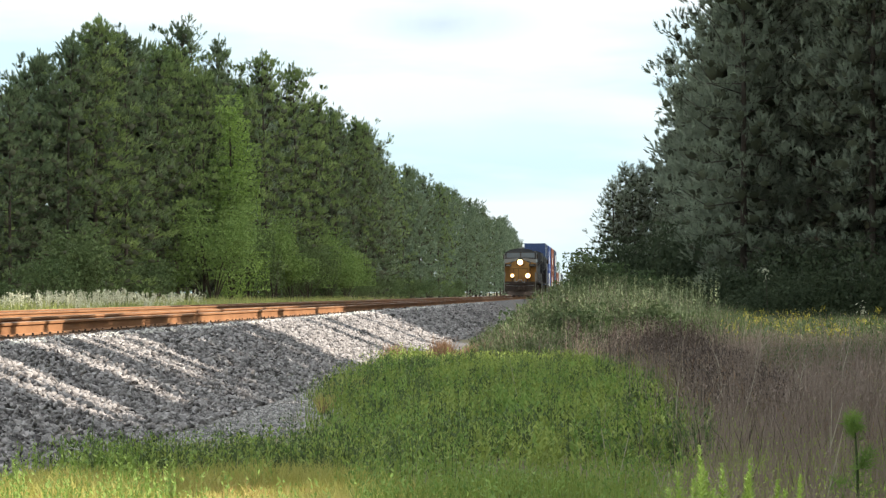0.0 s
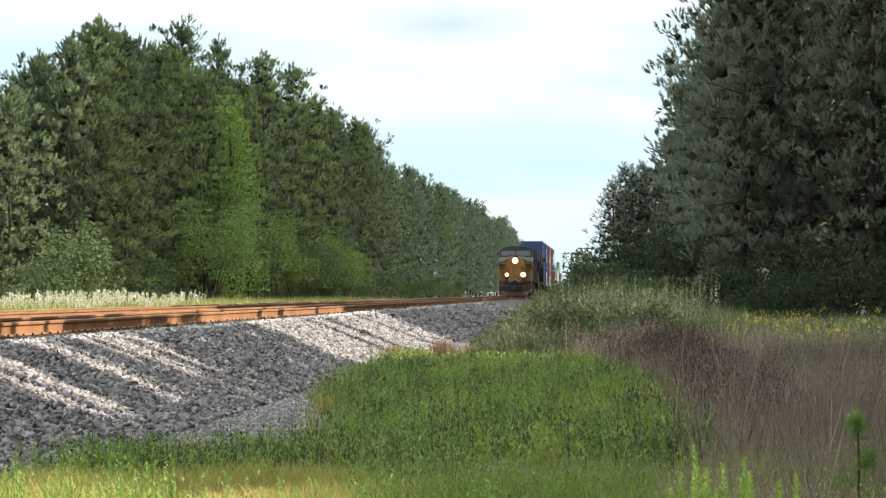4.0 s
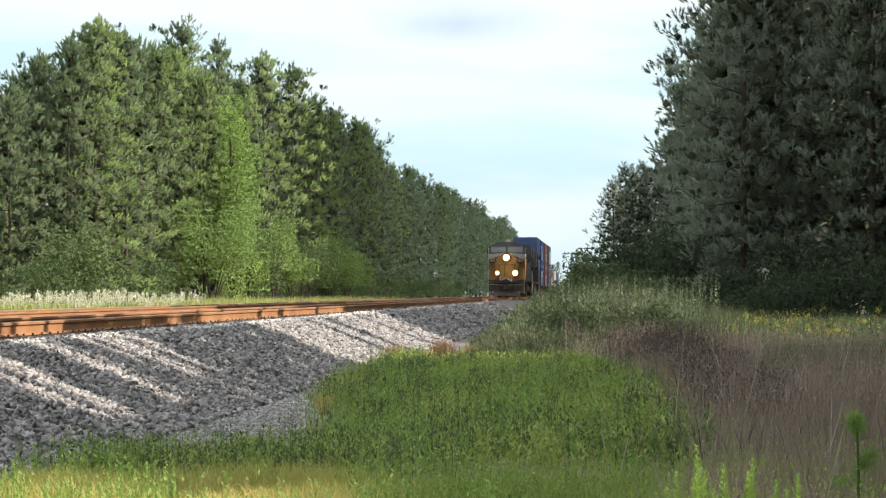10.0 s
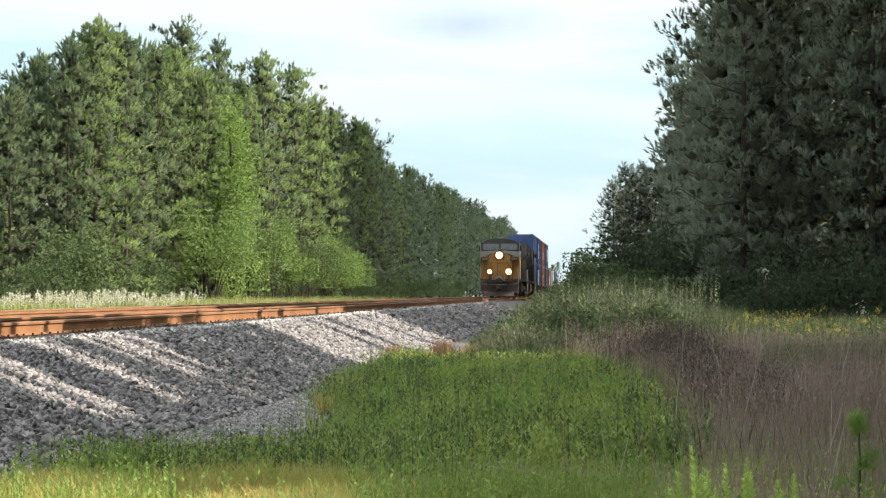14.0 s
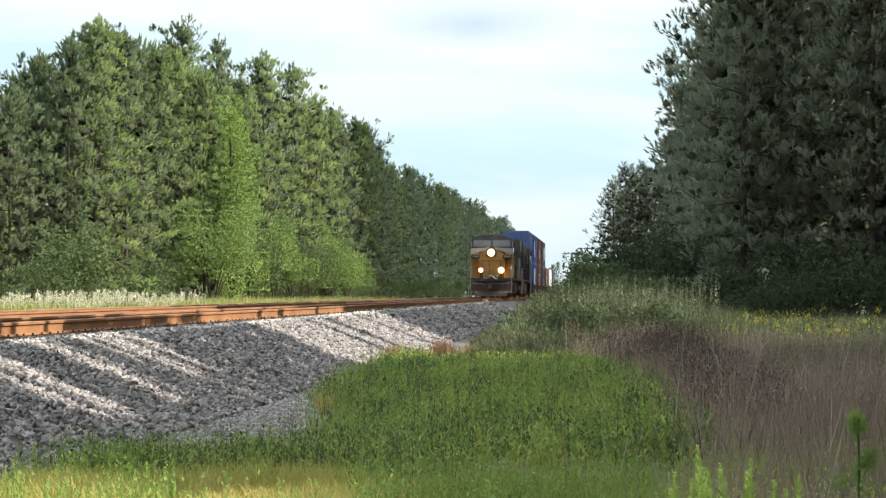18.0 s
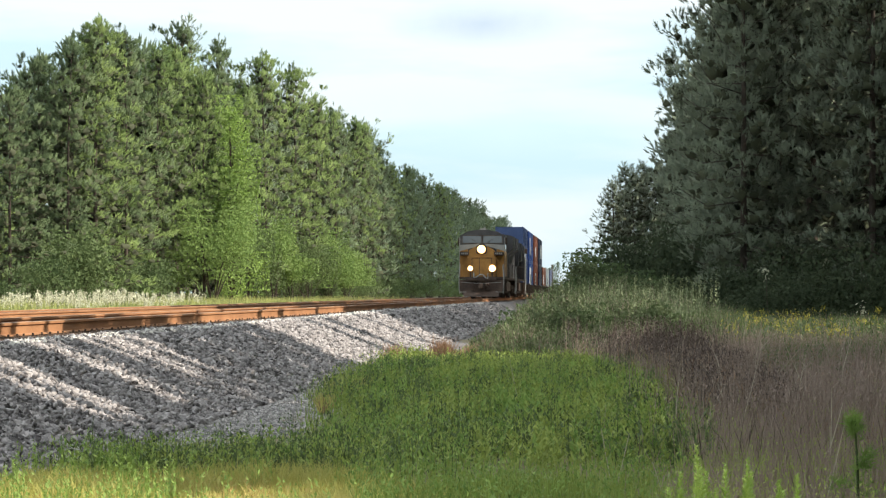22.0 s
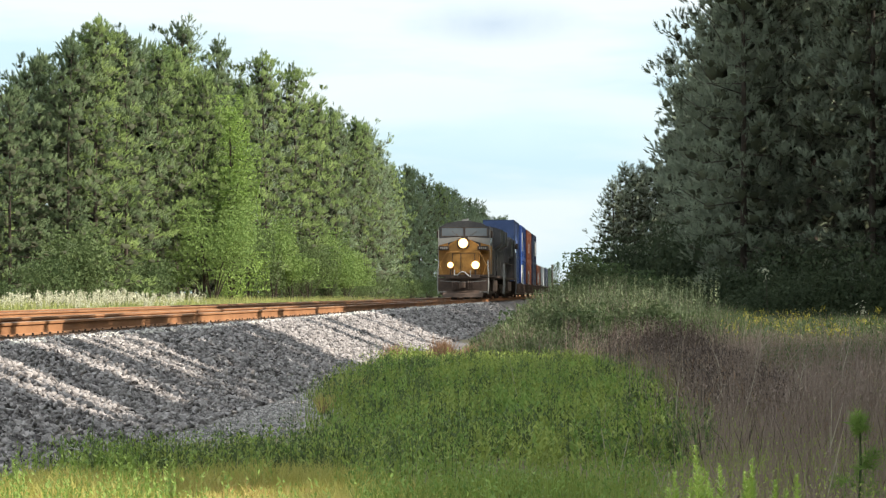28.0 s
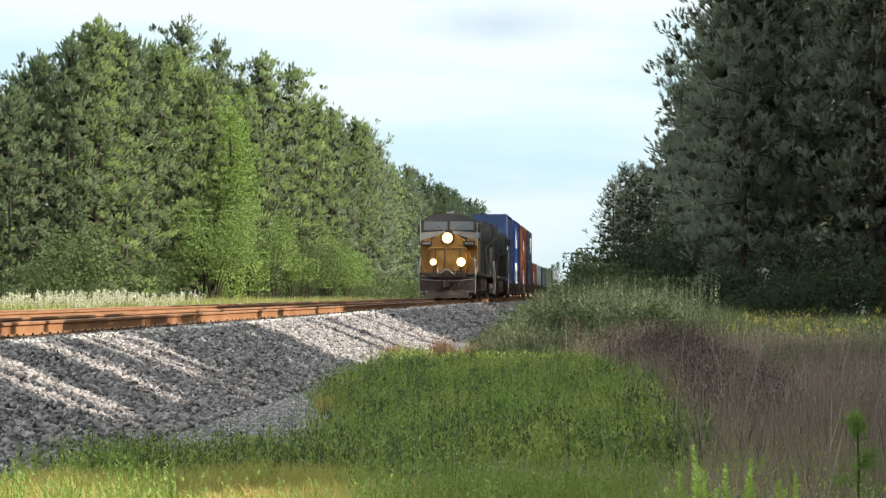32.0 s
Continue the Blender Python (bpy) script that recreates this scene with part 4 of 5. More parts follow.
def well_car(label):
    root = empty("well_car", Matrix.Identity(4), label, "freight car", "well cars")
    for s in (-1, 1):
        lo, hi = sorted((s * 1.28, s * 1.42))
        part("side_sill", boxed(lo, hi, 0.6, 13.6, 0.32, 1.15, 0.03), M_BLACK, root)
        a, b = sorted((s * 1.42, s * 1.47))
        post = None
        for j in range(12):
            if post is None:
                post = part("side_post", boxed(a, b, 1.0, 1.08, 0.36, 1.1), M_BLACK, root)
            else:
                part("side_post", post.data, None, root).location.y = j * 1.08
    part("floor_beam", boxed(-1.28, 1.28, 0.8, 13.4, 0.30, 0.42), M_BLACK, root)
    for y0, y1 in ((-0.35, 0.75), (13.45, 14.15)):
        part("end_platform", boxed(-1.35, 1.35, y0, y1, 0.85, 1.25, 0.04), M_BLACK, root)
    for s in (-1.0, 1.0):
        part("bogie_frame", boxed(s - 0.08, s + 0.08, -1.2, 1.2, 0.4, 0.75, 0.05), M_BLACK, root)
    for y in (-0.85, 0.85):
        wheelset(root, y)
    for s in (-1.38, 1.38):
        bm = bmesh.new()
        tube(bm, [(s, -0.2, 1.25), (s, -0.2, 2.1), (s, 0.5, 2.1), (s, 0.5, 1.25)], 0.02, seg=6)
        part("platform_rail", bm, M_STEELW, root)
    return root


P_BLUE = mat("blue_container_paint", (0.050, 0.082, 0.205), (0.085, 0.130, 0.285), 0.8, 0.45, fine=9)
P_BLUE2 = mat("bright_blue_container_paint", (0.025, 0.065, 0.25), (0.045, 0.095, 0.33), 0.8, 0.45, fine=9)
P_ORANGE = mat("rust_orange_container_paint", (0.22, 0.06, 0.027), (0.33, 0.11, 0.05), 0.8, 0.5, fine=9)
P_DARK = mat("navy_container_paint", (0.02, 0.03, 0.07), (0.04, 0.05, 0.10), 0.8, 0.5, fine=9)
P_PALE = mat("pale_grey_container_paint", (0.40, 0.43, 0.45), (0.55, 0.58, 0.60), 0.8, 0.5, fine=9)
STACK = ((P_BLUE, "faded blue corrugated shipping container", P_BLUE, (), ((1.0, 2.0, 0.9, 1.8),)),
         (P_BLUE2, "bright blue container with white marks", P_BLUE2, ((2.5, 4.2, 0.7, 2.3), (5.0, 5.9, 0.7, 1.5)), ((1.5, 6.5, 0.5, 2.4),)),
         (P_ORANGE, "rust-orange corrugated shipping container", P_ORANGE, ((4.5, 6.5, 0.8, 1.7),), ((3.5, 6.5, 0.4, 2.0),)),
         (P_DARK, "dark navy container with a pale mark", P_DARK, ((7.0, 10.5, 0.8, 2.3),), ()),
         (None, "", P_ORANGE, (), ((2, 4, 1, 2),)),
         (None, "", P_PALE, (), ()),
         (None, "", P_DARK, (), ()))
y = 46.9
for i, (upper, text, lower, m_up, m_low) in enumerate(STACK):
    car = well_car("low black well car carrying stacked containers")
    TRAIN.append((car, y))
    name = {P_BLUE: "faded blue container in the well of a freight car", P_BLUE2: "bright blue container low in a well car", P_ORANGE: "rust-orange container low in a well car",
            P_DARK: "dark navy container low in a well car", P_PALE: "pale grey container low in a well car"}[lower]
    low = container(name, lower, m_low)
    TRAIN.append((low, y + 0.95))
    low["deck"] = 0.42
    if upper:
        up = container(text, upper, m_up)
        up["deck"] = 3.32
        TRAIN.append((up, y + 0.95))
    y += 15.9

# ---- loose ballast stones ----
rng = np.random.default_rng(21)
CUBE = np.array([(x, y, z) for x in (-1, 1) for y in (-1, 1) for z in (-1, 1)], dtype=float)
CUBE_F = np.array([(0, 1, 3), (0, 3, 2), (4, 6, 7), (4, 7, 5), (0, 4, 5), (0, 5, 1), (2, 3, 7), (2, 7, 6), (0, 2, 6), (0, 6, 4), (1, 5, 7), (1, 7, 3)])


def bed_z(w):
    return np.interp(w, [a for a, _ in BED[::-1]], [b for _, b in BED[::-1]])


def stones(n, w0, w1, y0, y1, size, lift=0.3):
    """Angular stones strewn over the shoulder of the embankment."""
    w = rng.uniform(w0, w1, n)
    y = rng.uniform(y0, y1, n)
    z = np.maximum(bed_z(w), GROUND - 0.02) + size * lift * rng.uniform(-0.6, 1.0, n)
    c, s = math.cos(radians(HEADING)), math.sin(radians(HEADING))
    centre = np.stack((-8.95 + w * c - y * s, w * s + y * c, z), 1)
    v = CUBE[None] * (0.5 * size * rng.uniform(0.6, 1.45, (n, 1, 3)) * np.array((1.35, 0.95, 0.44))) * (1 + rng.uniform(-0.6, 0.3, (n, 8, 3)))
    yaw, tilt, roll = rng.uniform(0, 6.28, n), rng.normal(size=n) * 0.65, rng.normal(size=n) * 0.65
    cz, sz, cx, sx, cy, sy = np.cos(yaw), np.sin(yaw), np.cos(tilt), np.sin(tilt), np.cos(roll), np.sin(roll)
    rot = np.stack((cz * cy - sz * sx * sy, -sz * cx, cz * sy + sz * sx * cy, sz * cy + cz * sx * sy, cz * cx, sz * sy - cz * sx * cy, -cx * sy, sx, cx * cy), 1).reshape(n, 3, 3)
    v = np.einsum("nij,nkj->nki", rot, v) + centre[:, None]
    f = CUBE_F[None] + 8 * np.arange(n)[:, None, None]
    return v, f


def stone_sheet(name, *sets, material=M_STONE):
    vs, fs, base = [], [], 0
    for v, f in sets:
        vs.append(v.reshape(-1, 3))
        fs.append(f.reshape(-1, 3) + base)
        base += v.shape[0] * 8
    return indexed(name, np.vstack(vs), np.vstack(fs), [material])


me = stone_sheet("ballast_stones", stones(30000, 1.45, 4.35, 16, 36, 0.060, 0.6), stones(25000, 1.45, 4.3, 36, 72, 0.070, 0.5), stones(9000, 1.5, 4.2, 72, 150, 0.12),
                 stones(5000, -1.5, 1.5, 20, 60, 0.05, 0.2))
tagged(new("ballast_stones", me), "loose grey crushed stones on the railway embankment", "gravel", kind="stuff")
me = stone_sheet("fine_gravel", stones(13000, 4.05, 6.2, 19, 56, 0.030, 0.25), stones(2600, 3.4, 4.1, 19, 56, 0.034, 0.8), material=M_GRAVEL)
tagged(new("fine_gravel", me), "fine pale gravel at the foot of the embankment", "gravel", kind="stuff")
# crest stones paled to imitate the sunlit edge of the shoulder
me = stone_sheet("limestone_chips", stones(7000, 1.56, 1.82, 16, 62, 0.042, 1.1), stones(2200, 1.54, 1.84, 62, 140, 0.07, 0.9), material=M_CREST_SUN)
tagged(new("limestone_chips", me), "line of crest stones along the embankment, coloured pale as if sunlit", "gravel", kind="stuff")

# the stones nearest to the camera, one by one
models = []
for i in range(8):
    v, f = stones(1, 2, 2, 0, 0, 0.075)
    models.append(indexed("stone", v[0] - v[0].mean(axis=0), f[0], [M_STONE]))
for i in range(300):
    w, y = rng.uniform(2.0, 4.25), rng.uniform(18.3, 24.0)
    q = on_line(w, y, max(float(bed_z(w)), GROUND) + rng.uniform(0.015, 0.05))
    ob = part("stone", models[i % 8], None, bed)
    ob.matrix_world = Matrix.Translation(q) @ Matrix.Rotation(rng.uniform(0, 6.28), 4, "Z") @ Matrix.Rotation(rng.uniform(0, 6.28), 4, "X")

# ---- grasses and weeds ----


def blades(n, base, height, width, lean=0.25, spread=1.0):
    """Bent tapering blades: five points and three triangles each."""
    base = np.asarray(base)
    n = len(base)
    a = rng.uniform(0, 2 * math.pi, n)
    side = np.stack((np.cos(a), np.sin(a), np.zeros(n)), 1)
    b = rng.uniform(0, 2 * math.pi, n)
    out = np.stack((np.cos(b), np.sin(b), np.zeros(n)), 1)
    h = (height * rng.uniform(0.55, 1.15, n))[:, None]
    ln = (lean * rng.uniform(0.1, 1.0, n))[:, None] * h
    w = (width * rng.uniform(0.6, 1.2, n))[:, None]
    up = np.array((0, 0, 1.0))
    m = base + up * h * 0.55 + out * ln * 0.35
    t = base + up * h + out * ln
    v = np.stack((base - side * w, base + side * w, m - side * w * 0.8, m + side * w * 0.8, t), 1)
    f = np.array([(0, 1, 3), (0, 3, 2), (2, 3, 4)])[None] + 5 * np.arange(n)[:, None, None]
    return v.reshape(-1, 3), f.reshape(-1, 3)


def leaves_on(base, height, per, size):
    """Short leaves up the stems that stand on base."""
    height = np.repeat(np.broadcast_to(np.asarray(height, dtype=float), len(base)), per)
    base = np.repeat(np.asarray(base), per, axis=0)
    n = len(base)
    z = height * rng.uniform(0.15, 1.0, n)
    c = base + np.stack((rng.normal(size=n) * 0.02, rng.normal(size=n) * 0.02, z), 1)
    d = rng.normal(size=(n, 3)) + np.array((0, 0, 0.5))
    d /= np.linalg.norm(d, axis=1, keepdims=True)
    s = np.cross(d, np.array((0, 0, 1.0)))
    s /= np.linalg.norm(s, axis=1, keepdims=True) + 1e-6
    ln = (size * rng.uniform(0.5, 1.2, n))[:, None]
    v = np.stack((c, c + d * ln * 0.5 + s * ln * 0.17, c + d * ln, c + d * ln * 0.5 - s * ln * 0.17), 1)
    f = np.array([(0, 1, 2), (0, 2, 3)])[None] + 4 * np.arange(n)[:, None, None]
    return v.reshape(-1, 3), f.reshape(-1, 3)


def joined(name, pieces, materials):
    vs, fs, ix, base = [], [], [], 0
    for v, f, k in pieces:
        vs.append(v)
        fs.append(f + base)
        ix.append(np.full(len(f), k))
        base += len(v)
    return new(name, indexed(name, np.vstack(vs), np.vstack(fs), materials, np.concatenate(ix)))


def strewn(n, y0, y1, left, right, power=1.0):
    """n points on the ground between two edges, which are given as functions of y."""
    y = y0 + (y1 - y0) * rng.uniform(0, 1, n) ** power
    lo, hi = np.vectorize(left)(y), np.vectorize(right)(y)
    x = lo + (hi - lo) * rng.uniform(0, 1, n)
    z = np.array([ground_z(a, b) for a, b in zip(x, y)])
    return np.stack((x, y, z), 1)


def patchy(pts, scale, cut, seed):
    keep = [noise.noise(Vector((p[0] * scale, p[1] * scale * 0.6, seed))) > cut for p in pts]
    return pts[np.array(keep)]


def table(*rows):
    ys, xs = zip(*rows)
    return lambda y: float(np.interp(y, ys, xs))


# edge between green grass and dead weeds, and the edge of the gravel
EDGE = table((12, 1.2), (14, 1.4), (19, 1.95), (23, 2.4), (28, 2.85), (36, 3.3), (44, 3.3), (50, 2.6), (54, 1.2))
LEFT = table((14, -3.6), (19, -3.3), (20.8, -3.1), (22.4, -1.15), (26, -1.05), (31, -1.55), (36, -1.85), (42, -1.65), (50, -1.5), (54, -1.0))
RIGHT = lambda y: 0.178 * y + 2.0



def heights(pts, scale, lo, hi, seed):
    """Plant heights that swell and sink from patch to patch."""
    f = np.array([noise.noise(Vector((q[0] * scale, q[1] * scale * 0.5, seed))) for q in pts])
    return lo + (hi - lo) * np.clip(0.5 + 0.9 * f, 0, 1)


g1 = strewn(24000, 18.5, 53, LEFT, EDGE)
g2 = patchy(strewn(3600, 18.5, 50, LEFT, EDGE), 0.7, -0.05, 1.0)
g4 = strewn(5500, 12.8, 19, table((13, -0.3), (19, -0.8)), table((12, 1.7), (16, 1.7), (19, 1.9)))
g5 = patchy(strewn(3600, 18.5, 52, LEFT, EDGE), 0.6, -0.1, 31.0)
g6 = strewn(2600, 52, 62, table((52, -1.3), (62, -0.5)), table((52, 1.0), (62, 0.9)))
g7 = patchy(strewn(2600, 30, 50, LEFT, table((30, -1.5), (46, -0.6), (50, -0.4))), 0.8, -0.1, 17.0)
g8 = patchy(strewn(3000, 19.6, 23.5, LEFT, table((19, 0.8), (23, 0.4))), 1.1, -0.05, 19.0)
g3 = patchy(strewn(5200, 19, 50, LEFT, EDGE), 0.8, 0.12, 11.0)
for pts in (g1, g2, g3, g5, g8):
    pts[:, 0] += rng.normal(size=len(pts)) * 0.16
    pts[:, 1] += rng.normal(size=len(pts)) * 0.5
h1 = heights(g1, 0.9, 0.05, 0.24, 3.0) * np.interp(g1[:, 1], (19, 30), (0.75, 1.0))


def clumped(n, k, y0, y1, left, right, spread):
    """k stems round each of n centres."""
    c = np.repeat(strewn(n, y0, y1, left, right), k, axis=0)
    c[:, 0] += rng.normal(size=len(c)) * spread
    c[:, 1] += rng.normal(size=len(c)) * spread * 2.2
    return c


def upright(base, height, per, size):
    """Narrow leaves that stand close along upright stems, longest below."""
    height = np.repeat(np.broadcast_to(np.asarray(height, dtype=float), len(base)), per)
    base = np.repeat(np.asarray(base), per, axis=0)
    n = len(base)
    u = rng.uniform(0.05, 1.0, n)
    c = base + np.stack((0 * u, 0 * u, u * height), 1)
    a = rng.uniform(0, 6.283, n)
    d = np.stack((np.cos(a) * 0.75, np.sin(a) * 0.75, rng.uniform(0.5, 1.3, n)), 1)
    d /= np.linalg.norm(d, axis=1, keepdims=True)
    s = np.stack((-np.sin(a), np.cos(a), 0 * a), 1)
    ln = (size * (1.25 - 0.75 * u) * rng.uniform(0.6, 1.2, n))[:, None]
    v = np.stack((c, c + d * ln * 0.5 + s * ln * 0.19, c + d * ln, c + d * ln * 0.5 - s * ln * 0.19), 1)
    f = np.array([(0, 1, 2), (0, 2, 3)])[None] + 4 * np.arange(n)[:, None, None]
    return v.reshape(-1, 3), f.reshape(-1, 3)


INNER = lambda y: LEFT(y) + (0.35 if y > 22.4 else 0.0)
c1 = clumped(330, 9, 20.5, 52, INNER, EDGE, 0.13)
c2 = clumped(210, 9, 20.0, 46, INNER, EDGE, 0.11)
c3 = clumped(150, 7, 20.0, 50, INNER, EDGE, 0.10)
c4 = clumped(70, 6, 21.0, 50, LEFT, EDGE, 0.07)
c5 = clumped(110, 9, 19.6, 22.0, table((19.6, -3.2), (22, -2.9)), table((19.6, -0.6), (22, -0.8)), 0.11)
hc1, hc2, hc3 = (heights(c, 0.7, 0.20, 0.46, 80.0 + i) * rng.uniform(0.7, 1.15, len(c)) for i, c in enumerate((c1, c2, c3)))
hc5 = heights(c5, 1.1, 0.10, 0.36, 95.0)
WEEDS = [(*blades(0, c5, hc5, 0.004, 0.12), 2), (*upright(c5[::2], hc5[::2], 11, 0.055), 2), (*upright(c5[1::2], hc5[1::2], 11, 0.055), 0), (*blades(0, c1, hc1, 0.004, 0.12), 0), (*upright(c1, hc1, 11, 0.10), 0), (*blades(0, c2, hc2, 0.004, 0.12), 1), (*upright(c2, hc2, 11, 0.095), 1), (*blades(0, c3, hc3 * 1.1, 0.005, 0.1), 2), (*upright(c3, hc3 * 1.05, 12, 0.085), 2),
         (*blades(0, c4, 0.5, 0.004, 0.15), 2), (*upright(c4 + np.array((0, 0, 0.34)), 0.17, 12, 0.028), 2)]
joined("green_grass", WEEDS + [(*blades(0, g4, heights(g4, 0.8, 0.10, 0.26, 1.0), 0.005, 0.6), 0), (*leaves_on(g4[:1200], 0.26, 8, 0.04), 1), (*blades(0, g1, h1, 0.006, 0.5), 0), (*blades(0, g2, 0.30, 0.005, 0.15), 0), (*leaves_on(g2, 0.30, 7, 0.05), 1), (*blades(0, g3[:450], 0.40, 0.006, 0.3), 2), (*leaves_on(g3, 0.33, 9, 0.055), 2), (*leaves_on(g5, 0.28, 7, 0.06), 0), (*blades(0, g6, 0.14, 0.012, 0.8), 3), (*blades(0, g7[::2], 0.24, 0.007, 0.7), 3), (*blades(0, g7[1::3], 0.22, 0.007, 0.7), 4),
                      (*blades(0, g8[::2], 0.36, 0.005, 0.2), 2), (*leaves_on(g8[::3], 0.36, 8, 0.045), 2), (*leaves_on(g8[1::3], 0.34, 8, 0.045), 1), (*leaves_on(g8[2::3], 0.32, 8, 0.045), 0)],
       [M_GRASS, M_LEAF, M_DARKWEED, M_GRASS_YELLOW, M_RUSSET])
tagged(bpy.data.objects["green_grass"], "patch of fresh green grass and low weeds beside the embankment", "grass", kind="stuff")

y1 = strewn(16000, 13.5, 19.5, LEFT, table((13, 0.4), (17, 0.2), (19.5, -0.7)))
y3 = patchy(strewn(9500, 13.5, 18.8, LEFT, table((13, 0.6), (17, 0.3), (19, -0.6))), 0.9, 0.05, 91.0)
y4 = clumped(30, 6, 14.5, 20.0, LEFT, table((14, -1.0), (17, -1.7), (20, -2.2)), 0.07)
y2 = patchy(strewn(600, 14, 21, LEFT, table((14, 1.2), (20, 0.4))), 0.8, 0.0, 5.0)
joined("yellow_grass", [(*blades(0, y1, heights(y1, 0.9, 0.08, 0.22, 8.0), 0.005, 0.9), 0), (*blades(0, y2, 0.30, 0.005, 0.15), 1), (*leaves_on(y2, 0.30, 12, 0.045), 1), (*blades(0, y3, 0.13, 0.005, 1.9), 2), (*blades(0, y4, 0.30, 0.004, 0.1), 1), (*upright(y4, 0.30, 18, 0.05), 1)], [M_GRASS_YELLOW, M_SPRIG, M_DRYGRASS])
tagged(bpy.data.objects["yellow_grass"], "sunlit yellow-green grass with leafy shoots", "grass", kind="stuff")

# dead brown stalks
d1 = patchy(strewn(34000, 13.2, 60, EDGE, RIGHT), 0.8, -0.18, 63.0)
d2 = strewn(9000, 24, 56, EDGE, RIGHT)
d7 = strewn(15000, 13.2, 25, table((12, 0.9), (14, 1.1), (19, 1.8), (25, 2.6)), RIGHT)
d8 = patchy(strewn(2600, 24, 50, EDGE, lambda y: EDGE(y) + 1.0), 1.3, 0.0, 47.0)
d4 = patchy(strewn(9000, 20, 56, EDGE, RIGHT), 0.45, 0.08, 14.0)
d5 = patchy(strewn(6500, 17, 58, EDGE, RIGHT), 0.7, 0.0, 41.0)
d6 = patchy(strewn(6500, 17, 58, EDGE, RIGHT), 0.5, 0.1, 43.0)
for pts in (d1, d2, d5, d6):
    pts[:, 0] += rng.normal(size=len(pts)) * 0.3
hd1, hd2 = heights(d1, 0.7, 0.25, 0.8, 6.0) * np.interp(d1[:, 1], (14, 24), (0.42, 1.0)), heights(d2, 0.7, 0.4, 1.0, 9.0)
joined("dead_weeds", [(*blades(0, d7, heights(d7, 0.9, 0.12, 0.40, 51.0), 0.0055, 0.45), 0), (*blades(0, d7[:6000], heights(d7[:6000], 0.9, 0.10, 0.34, 53.0), 0.005, 0.7), 2), (*leaves_on(d7[6000:10000], 0.3, 5, 0.035), 2), (*blades(0, d1, hd1, np.interp(d1[:, 1], (14, 30), (0.003, 0.0055)), 0.42), 0), (*blades(0, d2, hd2, 0.006, 0.3), 0), (*blades(0, d2, hd2 * 0.6, 0.006, 0.6), 0),
                      (*blades(0, d4[:4200], 0.42, 0.008, 0.7), 2), (*leaves_on(d1[d1[:, 1] > 22][:16000], 0.66, 5, 0.04), 0), (*blades(0, d2[:260], 1.0, 0.005, 0.7), 3), (*blades(0, d8, 0.72, 0.006, 0.35), 1), (*leaves_on(d8 + np.array((0, 0, 0.30)), 0.42, 8, 0.045), 1), (*blades(0, d5[:2200], heights(d5[:2200], 0.8, 0.3, 0.8, 33.0), 0.004, 0.7), 1), (*blades(0, d6, heights(d6, 0.8, 0.3, 0.8, 35.0), 0.006, 0.7), 4)],
       [M_DEAD, M_DARKDEAD, M_GRASS, M_STRAW, M_RUSSET])
tagged(bpy.data.objects["dead_weeds"], "thick stand of dry brown weed stalks", "weeds", kind="stuff")

# dark weeds added here; their colour stands in for the trees' shade
w1 = strewn(5200, 34, 64, lambda y: 0.128 * y, RIGHT)
wh = heights(w1, 0.6, 0.35, 0.8, 77.0)
tagged(joined("dim_weeds", [(*blades(0, w1, wh, 0.006, 0.3), 0), (*upright(w1, wh, 7, 0.09), 0), (*upright(w1[:1600], wh[:1600], 7, 0.07), 1)], [M_DARKWEED, M_RUSSET]), "low dark green and russet weeds added to imitate tree shade", "weeds", kind="stuff")

# tall grey-green weeds at the bend of the path
t1 = strewn(12500, 49, 82, table((49, 2.4), (53, 0.5), (56, 0.5), (70, 1.4), (82, 2.5)), table((49, 7.0), (82, 9.5)))
hgt = (0.55 + 0.95 * np.clip((t1[:, 1] - 49) / 18, 0, 1)) * heights(t1, 0.95, 0.5, 1.25, 1.5)
hgt *= np.clip(0.35 + (t1[:, 0] - np.interp(t1[:, 1], (49, 53, 56, 70, 82), (2.4, 0.5, 0.5, 1.4, 2.5))) / 1.9, 0.35, 1.08)
hgt *= np.interp(t1[:, 0] / t1[:, 1], (0.075, 0.125), (1.0, 0.5))
t3 = patchy(strewn(620, 58, 80, table((58, 3.2), (80, 5.0)), table((58, 6.2), (80, 8.0))), 0.8, 0.0, 61.0)
t4 = strewn(34, 58, 74, lambda y: 0.045 * y, lambda y: 0.112 * y)
k = patchy(t1[t1[:, 0] > 2.2], 0.5, 0.05, 21.0)
joined("tall_weeds", [(*blades(0, t4, 2.0, 0.012, 0.1), 2), (*upright(t4 + np.array((0, 0, 1.0)), 0.95, 26, 0.10), 2), (*blades(0, t1, hgt, 0.012, 0.3), 0), (*upright(t1[:9000], hgt[:9000], 6, 0.15), 0), (*blades(0, t1, hgt * 0.8, 0.008, 0.8), 0), (*blades(0, t3, 1.75, 0.008, 0.15), 2), (*upright(t3 + np.array((0, 0, 0.75)), 0.85, 18, 0.075), 2), (*blades(0, t1[:8000], hgt[:8000] * 0.98, 0.010, 0.4), 1),
                      (*blades(0, k[:2500], 1.1, 0.012, 0.4), 3), (*upright(t1[8000:12000], hgt[8000:12000], 6, 0.14), 3), (*leaves_on(t1[:6000], hgt[:6000] * 0.9, 4, 0.06), 1)],
       [M_TALLWEED, M_DEAD, M_SPIKE, M_DARKWEED])
tagged(bpy.data.objects["tall_weeds"], "tall grey-green weeds with pale seed heads", "weeds", kind="stuff")

